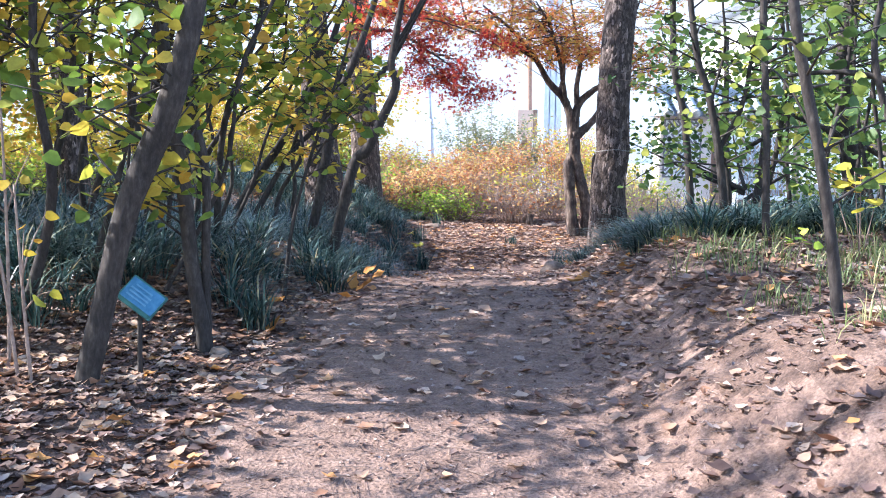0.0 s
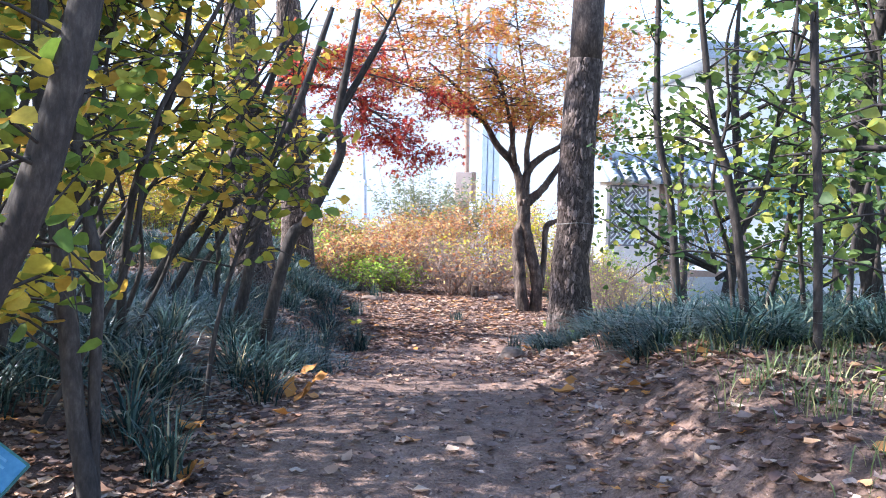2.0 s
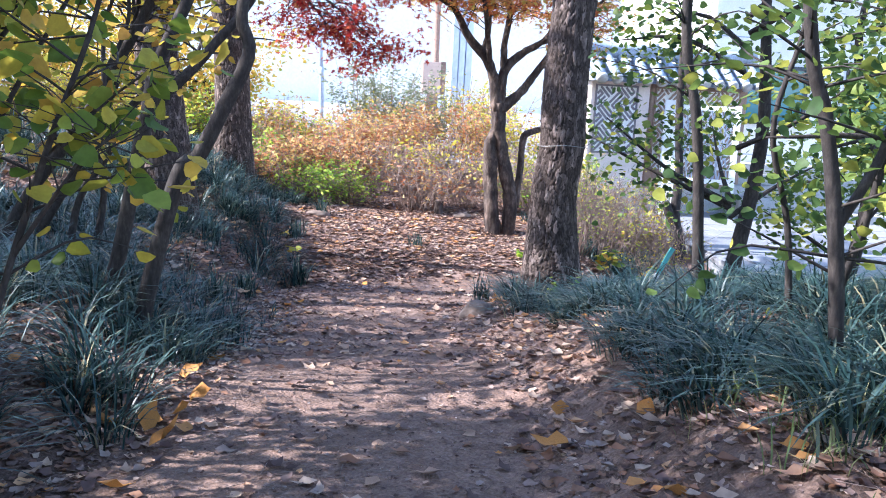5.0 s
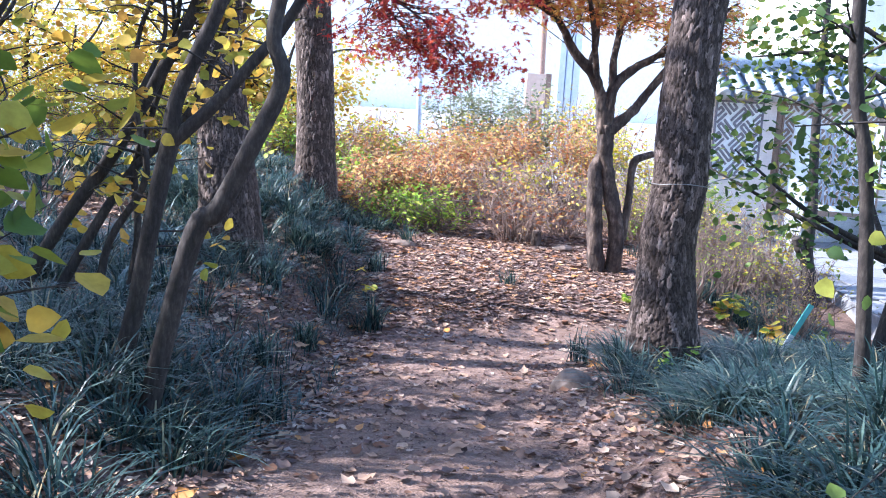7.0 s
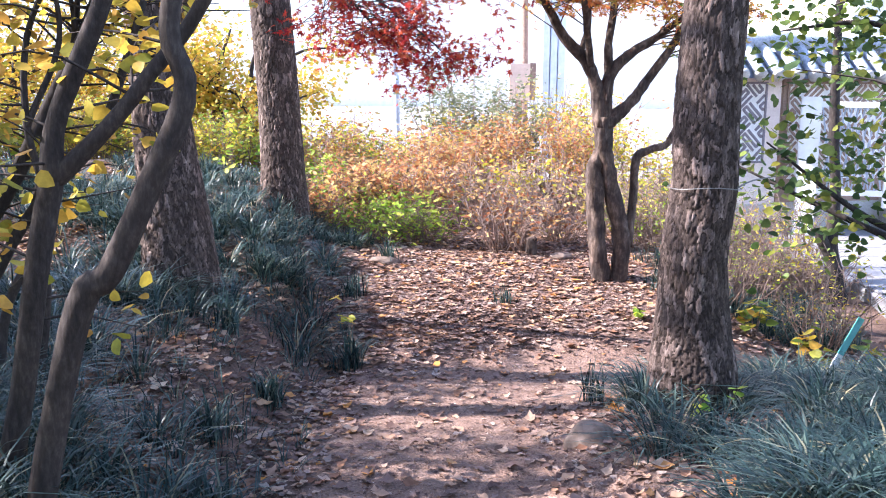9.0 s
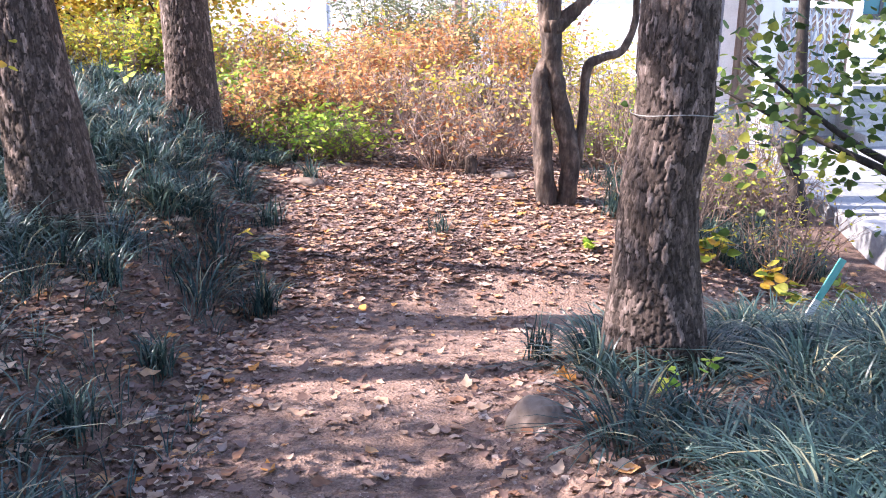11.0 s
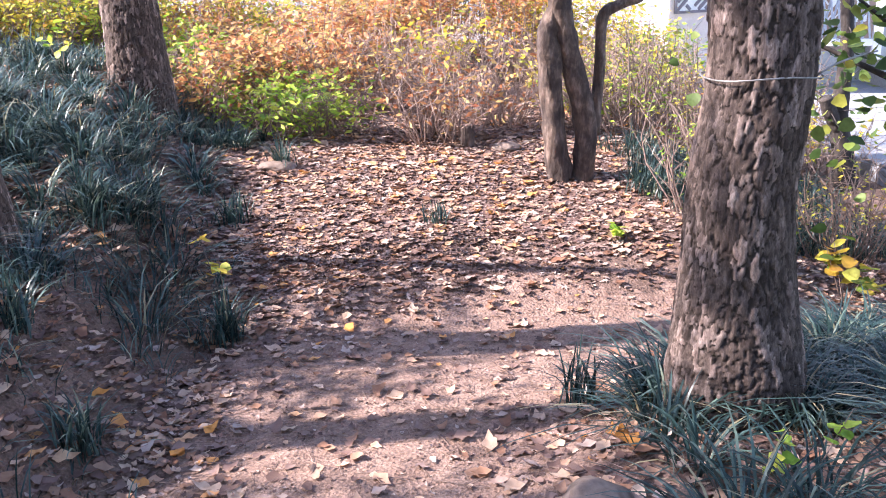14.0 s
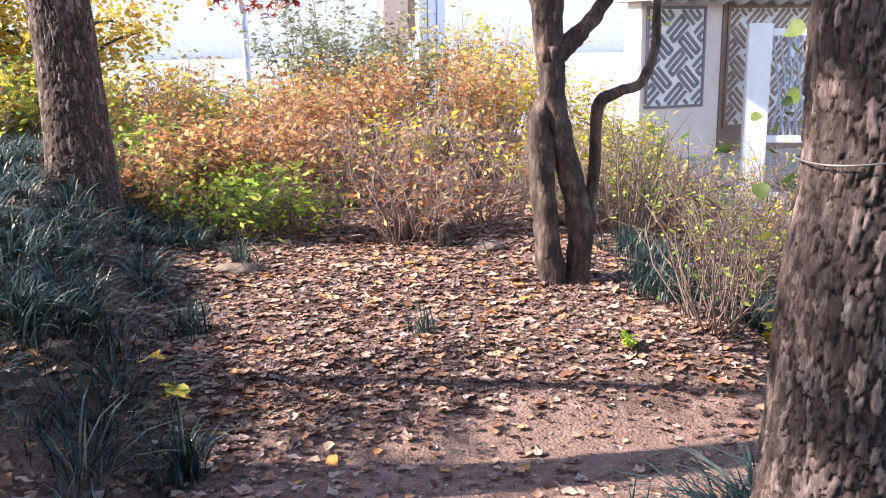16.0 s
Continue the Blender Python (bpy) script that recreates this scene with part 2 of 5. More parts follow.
def part(name, bm, material, parent=None, label="", smooth=False):
    me = bpy.data.meshes.new(name)
    bmesh.ops.recalc_face_normals(bm, faces=bm.faces)
    bm.to_mesh(me)
    bm.free()
    me.materials.append(material)
    if smooth:
        me.shade_smooth()
    ob = new(name, me)
    if parent is not None:
        ob.parent = parent
    if label:
        ob["label"] = label
    return ob


def thing(name, x, y, z, label, category, group="", kind=""):
    ob = new(name)
    ob.empty_display_size = 0.1
    ob.location = (x, y, z)
    return tagged(ob, label, category, group, kind)


def box(bm, x0, x1, y0, y1, z0, z1, bevel=0.0, m=None):
    vs = [bm.verts.new((x, y, z)) for x in (x0, x1) for y in (y0, y1) for z in (z0, z1)]
    fs = [bm.faces.new([vs[i] for i in f]) for f in ((0, 1, 3, 2), (4, 6, 7, 5), (0, 4, 5, 1), (2, 3, 7, 6), (0, 2, 6, 4), (1, 5, 7, 3))]
    if bevel:
        edges = list({e for f in fs for e in f.edges})
        vs = list({v for f in bmesh.ops.bevel(bm, geom=edges, offset=bevel, segments=2, affect="EDGES")["faces"] for v in f.verts} | {v for v in vs if v.is_valid})
    if m is not None:
        bmesh.ops.transform(bm, matrix=m, verts=vs)
    return vs


def smooth_line(points, n):
    """Catmull-Rom through (x, y, z, r) points, n samples."""
    p = np.array(points, float)
    if len(p) == 2:
        return p[0] + (p[1] - p[0]) * np.linspace(0, 1, n)[:, None]
    q = np.vstack([2 * p[0] - p[1], p, 2 * p[-1] - p[-2]])
    u = np.linspace(0, len(p) - 1 - 1e-6, n)
    i = u.astype(int)
    t = (u - i)[:, None]
    a, b, c, d = q[i], q[i + 1], q[i + 2], q[i + 3]
    out = 0.5 * (2 * b + (c - a) * t + (2 * a - 5 * b + 4 * c - d) * t**2 + (3 * b - a - 3 * c + d) * t**3)
    out[:, 3] = np.maximum(out[:, 3], 0.0008)
    return out


def tube(points, seg=8, n=16, rough=0.0, seed=0):
    """Vertices and faces of a round limb along (x, y, z, radius) points."""
    c = smooth_line(points, n)
    tan = np.gradient(c[:, :3], axis=0)
    tan /= np.linalg.norm(tan, axis=1)[:, None] + 1e-9
    ref = np.array([0.0, 1.0, 0.0]) if abs(tan[0, 1]) < 0.9 else np.array([1.0, 0.0, 0.0])
    u = np.cross(tan, ref)
    u /= np.linalg.norm(u, axis=1)[:, None] + 1e-9
    w = np.cross(tan, u)
    ang = np.linspace(0, 2 * np.pi, seg, endpoint=False)
    r = c[:, 3][:, None] * np.ones(seg)[None]
    if rough:
        g = np.random.default_rng(seed)
        lump = g.normal(0, 1, (n, seg))
        lump = (lump + np.roll(lump, 1, 1) + np.roll(lump, 1, 0) + np.roll(lump, -1, 0)) / 2
        r = r * (1 + rough * lump)
    v = c[:, None, :3] + r[..., None] * (np.cos(ang)[None, :, None] * u[:, None] + np.sin(ang)[None, :, None] * w[:, None])
    v = v.reshape(-1, 3)
    f = [(i * seg + j, i * seg + (j + 1) % seg, (i + 1) * seg + (j + 1) % seg, (i + 1) * seg + j) for i in range(n - 1) for j in range(seg)]
    v = np.vstack([v, c[-1, :3], c[0, :3]])
    e = n * seg
    f += [((n - 1) * seg + j, (n - 1) * seg + (j + 1) % seg, e) for j in range(seg)]
    f += [((j + 1) % seg, j, e + 1) for j in range(seg)]
    return v, f


def joined(pieces):
    vs, fs, k = [], [], 0
    for v, f in pieces:
        vs.append(np.asarray(v))
        fs += [tuple(i + k for i in q) for q in f]
        k += len(v)
    return np.vstack(vs), fs


HEART = (np.array([(0, 0, 0), (0, .32, -.05), (0, .68, -.04), (0, 1.02, .02), (-.34, .06, .05), (-.47, .38, .06), (-.28, .74, .03), (.34, .06, .05), (.47, .38, .06), (.28, .74, .03)], float),
         [(0, 1, 5, 4), (1, 2, 6, 5), (2, 3, 6), (0, 7, 8, 1), (1, 8, 9, 2), (2, 9, 3)])
OVAL = (np.array([(0, 0, 0), (-.22, .4, .05), (0, .45, -.02), (.22, .4, .05), (0, 1, 0)], float), [(0, 2, 1), (0, 3, 2), (1, 2, 4), (2, 3, 4)])
CURL = (np.array([(0, -.08, .12), (.03, .33, 0), (-.02, .66, .02), (.06, 1.12, .22), (-.20, .10, .17), (-.42, .36, .20), (-.17, .72, .12), (.30, .16, .08), (.33, .46, .24), (.21, .70, .06)], float), HEART[1])


def star_leaf():
    pts = [(0, 0, 0)]
    for i in range(7):
        a = radians(-150 + i * 50)
        l = (0.5, 0.75, 0.95, 1.0, 0.95, 0.75, 0.5)[i] * 0.62
        pts.append((math.sin(a) * l, math.cos(a) * l, -0.06))
        if i < 6:
            b = radians(-125 + i * 50)
            pts.append((math.sin(b) * 0.2, math.cos(b) * 0.2, 0.02))
    return np.array(pts, float), [(0, i + 1, i) for i in range(1, 13)]


STAR = star_leaf()


def scatter(template, at, size, g, flat=0.0, droop=0.0):
    """Copies of a leaf at points. flat: 1 lies level, 0 any way round. droop: how far tips hang."""
    tv, tf = template
    n = len(at)
    az = g.uniform(0, 2 * np.pi, n)
    d = np.stack([np.cos(az), np.sin(az), g.normal(0, 0.45, n) * (1 - flat) - droop], 1)
    d /= np.linalg.norm(d, axis=1)[:, None]
    up = np.stack([g.normal(0, 1, n), g.normal(0, 1, n), g.normal(0, 1, n)], 1) * (1 - flat) + np.array([0, 0, 0.6 + 1.2 * flat])
    x = np.cross(d, up)
    x /= np.linalg.norm(x, axis=1)[:, None] + 1e-9
    z = np.cross(x, d)
    s = np.asarray(size)[:, None, None]
    v = at[:, None] + s * (tv[None, :, 0:1] * x[:, None] + tv[None, :, 1:2] * d[:, None] + tv[None, :, 2:3] * z[:, None])
    k = len(tv)
    return v.reshape(-1, 3), [tuple(i * k + j for j in q) for i in range(n) for q in tf]


def blades(at, length, width, g, lean=0.7, az=None):
    """Arching grass blades, five rings each."""
    n = len(at)
    az = g.uniform(0, 2 * np.pi, n) if az is None else az
    L = np.asarray(length)
    out = np.abs(g.normal(lean, 0.3, n))
    h = np.stack([np.cos(az), np.sin(az), np.zeros(n)], 1)
    side = np.stack([-np.sin(az), np.cos(az), np.zeros(n)], 1)
    rings = []
    for s, wd in ((0, 0.7), (0.3, 1.0), (0.6, 0.9), (0.85, 0.55), (1.0, 0.05)):
        p = at + h * (L * out * s**1.7 * 0.75)[:, None]
        p[:, 2] += L * (s - 0.42 * np.minimum(out, 1.5) * s**2.6)
        wv = side * (width * wd * 0.5)
        rings += [p - wv, p + wv]
    v = np.stack(rings, 1).reshape(-1, 3)
    f = [(10 * i + 2 * j, 10 * i + 2 * j + 1, 10 * i + 2 * j + 3, 10 * i + 2 * j + 2) for i in range(n) for j in range(4)]
    return v, f


# ---- the lie of the land ----
KY = [-6, 0, 2, 4, 5.2, 6, 7.5, 9.4, 11, 12, 13, 14, 16, 20, 40]
KZ = [-0.45, -0.08, 0.04, 0.16, 0.26, 0.21, 0.10, -0.20, -0.30, -0.42, -0.22, -0.15, -0.05, 0.0, 0.0]
LY, LX = [-6, 0, 4, 6, 8.4, 10, 11, 12.5, 14, 16, 19], [-1.2, -1.0, -0.85, -0.75, -0.50, -0.30, -0.30, -0.25, -0.35, -0.6, -0.6]
LB = [0.10, 0.10, 0.10, 0.36, 0.42, 0.52, 0.62, 0.66, 0.75, 0.75, 0.0]
RY, RX = [-6, 2, 3.5, 5.3, 7.5, 9, 10, 10.8, 11.4, 13], [1.2, 1.0, 0.75, 0.85, 1.05, 1.05, 1.0, 1.2, 2.2, 3.0]
RB = [0.4, 0.5, 0.55, 0.48, 0.45, 0.28, 0.20, 0.08, -0.02, -0.1]


def value_noise(x, y, s, seed=0):
    u, v = x * s + 13.7 * seed, y * s - 5.1 * seed
    i, j = np.floor(u), np.floor(v)
    a, b = u - i, v - j
    a, b = a * a * (3 - 2 * a), b * b * (3 - 2 * b)

    def h(p, q):
        w = np.sin(p * 127.1 + q * 311.7 + seed * 17.3) * 43758.5453
        return w - np.floor(w)
    return (h(i, j) * (1 - a) + h(i + 1, j) * a) * (1 - b) + (h(i, j + 1) * (1 - a) + h(i + 1, j + 1) * a) * b - 0.5


def step(a, b, x):
    t = np.clip((x - a) / (b - a), 0, 1)
    return t * t * (3 - 2 * t)


def height(x, y):
    x, y = np.asarray(x, float), np.asarray(y, float)
    z = np.interp(y, KY, KZ)
    l, r = np.interp(y, LY, LX), np.interp(y, RY, RX)
    z = z + np.interp(y, LY, LB) * (0.75 * step(0.1, 0.75 + 0.35 * step(12.4, 13.8, y), l - x) + 0.25 * step(0.5, 2.5, l - x)) * step(60, 25, y)
    z = z + np.interp(y, RY, RB) * (0.8 * step(-0.25, 0.55, x - r) + 0.2 * step(0.4, 2.0, x - r))
    z = z - 0.33 * step(2.6, 3.6, x) * step(11.0, 12.6, y) + 0.18 * step(3.4, 2.2, x) * step(13.2, 14.5, y) * 0.3
    near = step(45, 20, np.abs(y)) * step(30, 12, np.abs(x))
    edge = np.minimum(step(-0.1, 0.5, x - l), step(-0.1, 0.5, r - x))
    return z + near * ((0.10 - 0.07 * edge) * value_noise(x, y, 1.1, 1) + (0.035 - 0.017 * edge) * value_noise(x, y, 4.3, 2) + (0.014 - 0.008 * edge) * value_noise(x, y, 13, 3) + (0.008 - 0.004 * edge) * value_noise(x, y, 31, 4))


def H(x, y):
    return float(height(x, y))


def graded(lo, hi, fine, far):
    mid = np.arange(lo, hi, fine)
    out, s = [hi], fine
    while out[-1] < far:
        s *= 1.22
        out.append(out[-1] + s)
    inn, s = [lo], fine
    while inn[-1] > -far:
        s *= 1.22
        inn.append(inn[-1] - s)
    return np.array(inn[:0:-1] + list(mid) + out)


def build_ground():
    xs, ys = graded(-3.2, 4.2, 0.04, 900), graded(0.5, 16.5, 0.04, 900)
    gx, gy = np.meshgrid(xs, ys)
    v = np.stack([gx, gy, height(gx, gy)], -1).reshape(-1, 3)
    m, n = len(xs), len(ys)
    i = (np.arange(n - 1)[:, None] * m + np.arange(m - 1)[None]).reshape(-1)
    f = np.stack([i, i + 1, i + m + 1, i + m], 1)
    ob = link_mesh("ground", v, f, SOIL)
    ob.data.materials.append(HUMUS)
    cx, cy = v[f].mean(1)[:, 0], v[f].mean(1)[:, 1]
    wob = 0.35 * value_noise(cx, cy, 2.3, 51) + 0.2 * value_noise(cx, cy, 9, 52)
    off = np.maximum(np.interp(cy, LY, LX) - 0.02 - cx, np.where(cy < 11.2, cx - np.interp(cy, RY, RX) - 0.22, -1.0)) + wob
    off = np.maximum(off, cy - 12.75 + 0.2 * np.minimum(cx, 2.0) + wob * 1.5)
    ob.data.polygons.foreach_set("material_index", (off > 0).astype(np.int32))
    return tagged(ob, "brown trodden earth path between banks under trees", "ground", kind="structure")


build_ground()

# ---- trees ----


def on_ground(at):
    at = np.array(at, float)
    at[:, 2] += height(at[:, 0], at[:, 1])
    return at


def stem_part(points, bark, parent, name="trunk", seg=8, n=18, rough=0.05, seed=0):
    base = np.array(parent.location)
    pts = [(p[0] - base[0], p[1] - base[1], p[2] - base[2], p[3]) for p in points]
    v, f = tube(pts, seg, n, rough, seed)
    return link_mesh(name, v, f, bark, parent)


def twigs_and_leaves(tree, stems, count, length, leaf, leaf_mat, size, per, seed, lo=0.35, up=0.45, twig_mat=None, limit=None, drift=(0, 0)):
    """Thin twigs along the stems with leaves on them: one part of twigs, one crown of leaves."""
    g = np.random.default_rng(seed)
    base = np.array(tree.location)
    pieces, spots = [], []
    lines = [smooth_line(s, 40) for s in stems]
    for k in range(count):
        c = lines[k % len(lines)]
        i = int(g.uniform(lo, 0.98) * 39)
        p = c[i, :3]
        a = g.uniform(0, 2 * np.pi)
        d = np.array([math.cos(a) + drift[0], math.sin(a) + drift[1], g.normal(up, 0.3)])
        d /= np.linalg.norm(d)
        L = length * g.uniform(0.5, 1.3)
        q = p + d * L * 0.5 + g.normal(0, 0.06, 3) * L
        e = p + d * L + np.array([0, 0, -0.12 * L]) + g.normal(0, 0.1, 3) * L
        if limit is not None and not (limit(*q) and limit(*e)):
            continue
        r = min(0.006, c[i, 3] * 0.5)
        line = [(*p, r), (*q, r * 0.7), (*e, r * 0.25)]
        pieces.append(tube([(x - base[0], y - base[1], z - base[2], rr) for x, y, z, rr in line], 4, 6))
        n = max(2, int(per * L / length))
        t = g.uniform(0.25, 1.05, n)[:, None]
        spots.append(p * (1 - t) ** 2 + 2 * q * t * (1 - t) + e * t**2 + g.normal(0, size * 0.5, (n, 3)))
    if pieces:
        v, f = joined(pieces)
        tagged(link_mesh("twig_growth", v, f, twig_mat or SAP_BARK, tree), kind="stuff")
        at = np.vstack(spots) - base
        v, f = scatter(leaf, at, size * g.uniform(0.55, 1.2, len(at)), g, 0.25, 0.35)
        tagged(link_mesh("crown", v, f, leaf_mat, tree), kind="stuff")


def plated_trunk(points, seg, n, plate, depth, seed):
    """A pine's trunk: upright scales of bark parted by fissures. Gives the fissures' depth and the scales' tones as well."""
    v, f = tube(points, seg, n)
    c = smooth_line(points, n)
    out, deep, tone = [], [], []
    for k in range(n * seg):
        i = k // seg
        p = Vector(v[k])
        axis = Vector(c[i, :3])
        a = math.atan2(p.y - axis.y, p.x - axis.x)
        r = c[i, 3]
        q = Vector((math.cos(a) * r / plate, math.sin(a) * r / plate, p.z / plate / 3.3 + seed))
        q += Vector((noise.noise(q * 1.7), noise.noise(q * 1.7 + Vector((9, 0, 0))), 0.6 * noise.noise(q * 2.3))) * 0.6
        dist, cells = noise.voronoi(q)
        own = noise.cell(cells[0] * 7.3)
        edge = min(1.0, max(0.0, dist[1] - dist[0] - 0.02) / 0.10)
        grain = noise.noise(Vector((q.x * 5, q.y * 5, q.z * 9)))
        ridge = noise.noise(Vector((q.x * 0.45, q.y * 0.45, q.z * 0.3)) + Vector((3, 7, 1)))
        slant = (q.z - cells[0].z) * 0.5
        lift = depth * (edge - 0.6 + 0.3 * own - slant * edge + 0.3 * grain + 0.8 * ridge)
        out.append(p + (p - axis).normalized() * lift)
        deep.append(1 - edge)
        tone.append(own)
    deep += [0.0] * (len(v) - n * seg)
    tone += [0.0] * (len(v) - n * seg)
    return [tuple(p) for p in out] + [tuple(p) for p in v[n * seg:]], f, deep, tone


def pine(x, y, points, seed, label, plate=0.030, depth=0.0095, seg=200, n=360):
    z = H(x, y)
    tree = thing("pine_tree", x, y, z - 0.05, label, "tree", "old pines beside the path")
    base = np.array(tree.location)
    pts = [(p[0] - base[0], p[1] - base[1], p[2] - base[2], p[3]) for p in points]
    low = [p for p in pts if p[2] < 4.2]
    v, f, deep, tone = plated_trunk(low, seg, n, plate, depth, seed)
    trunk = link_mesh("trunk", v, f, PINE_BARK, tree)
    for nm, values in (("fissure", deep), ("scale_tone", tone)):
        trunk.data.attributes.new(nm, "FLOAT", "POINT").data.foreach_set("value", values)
    top = low[-1]
    up = [(top[0], top[1], top[2] - 0.05, top[3])] + [p for p in pts if p[2] >= 4.2]
    v, f = tube(up, 14, 12, 0.05, seed)
    link_mesh("upper_trunk", v, f, PINE_BARK, tree)
    g = np.random.default_rng(seed)
    ends, limbs = [], []
    for k in range(18):
        t = g.uniform(0.1, 1.0)
        a, b = np.array(up[1]), np.array(up[-1])
        o = a + (b - a) * t
        az = g.uniform(0, 6.28)
        L = g.uniform(1.1, 2.6) * (1.15 - 0.5 * t)
        e = o[:3] + np.array([math.cos(az) * L, math.sin(az) * L, g.uniform(-0.1, 0.5)])
        limbs.append(tube([(*o[:3], 0.05), (*((o[:3] + e) / 2 + [0, 0, 0.12]), 0.035), (*e, 0.012)], 6, 8))
        for m in range(8):
            ends.append(o[:3] + (e - o[:3]) * g.uniform(0.45, 1.1) + g.normal(0, 0.22, 3))
    v, f = joined(limbs)
    link_mesh("limbs", v, f, PINE_BARK, tree)
    at = np.vstack([p + g.normal(0, 0.13, (60, 3)) for p in ends])
    v, f = blades(at, g.uniform(0.08, 0.14, len(at)), 0.006, g, 0.9)
    link_mesh("crown", v, f, NEEDLE, tree)
    return tree


pine_near = pine(1.81, 10.5, [(1.81, 10.5, -0.25, 0.265), (1.81, 10.5, 0.0, 0.25), (1.795, 10.5, 0.32, 0.208), (1.785, 10.5, 0.72, 0.178), (1.82, 10.5, 1.1, 0.175), (1.81, 10.5, 1.5, 0.17), (1.83, 10.5, 2.1, 0.165), (1.87, 10.5, 2.7, 0.16), (1.9, 10.52, 4.1, 0.14), (1.95, 10.55, 5.2, 0.12), (2.0, 10.5, 7.6, 0.05)], 3,
                 "tall pine with plated brown bark, wire around it, in grass")
pine(-1.46, 11.9, [(-1.44, 11.9, 0.0, 0.30), (-1.45, 11.9, 0.3, 0.262), (-1.47, 11.9, 0.67, 0.236), (-1.525, 11.9, 1.22, 0.2), (-1.57, 11.9, 1.84, 0.178), (-1.6, 11.9, 2.5, 0.17), (-1.7, 11.9, 4.1, 0.15), (-1.75, 12, 5.2, 0.12), (-1.7, 12, 7.4, 0.05)], 8,
     "dark pine trunk with furrowed bark on the grassy bank")
pine(-1.24, 15.2, [(-1.22, 15.2, 0.0, 0.28), (-1.22, 15.2, 0.3, 0.26), (-1.23, 15.2, 0.75, 0.222), (-1.25, 15.2, 1.3, 0.21), (-1.29, 15.2, 1.95, 0.203), (-1.34, 15.2, 2.6, 0.198), (-1.42, 15.2, 4.1, 0.17), (-1.5, 15.2, 5.2, 0.14), (-1.5, 15.2, 7.8, 0.05)], 15,
     "pine trunk with sunlit bark behind the grassy bank")


pine(-4.2, 11.0, [(-4.2, 11.0, 0.2, 0.2), (-4.2, 11.0, 0.8, 0.165), (-4.22, 11.0, 1.6, 0.15), (-4.2, 11.0, 2.6, 0.14), (-4.15, 11.0, 4.1, 0.12), (-4.1, 11.0, 5.2, 0.10), (-4.1, 11.0, 7.0, 0.04)], 27,
     "dark straight pine trunk deep in the thicket", seg=90, n=160)


def wire_ring():
    pts, n = [], 40
    for i in range(n + 1):
        a = i / n * 2 * math.pi
        pts.append((1.82 + 0.197 * math.cos(a), 10.5 + 0.197 * math.sin(a), 1.10 - 0.012 * math.sin(a) + 0.006 * math.sin(3 * a), 0.0028))
    v, f = tube(pts, 6, 90)
    t = thing("wire_loop", 1.82, 10.5, 1.10, "thin grey wire looped around the pine trunk", "wire")
    link_mesh("loop", np.array(v) - np.array([1.82, 10.5, 1.10]), f, WIRE, t)
    v, f = tube([(1.97, 10.40, 1.11, 0.004), (2.05, 10.40, 1.15, 0.004), (2.20, 10.46, 1.17, 0.003)], 6, 10)
    link_mesh("loose_end", np.array(v) - np.array([1.82, 10.5, 1.10]), f, WIRE, t)


wire_ring()


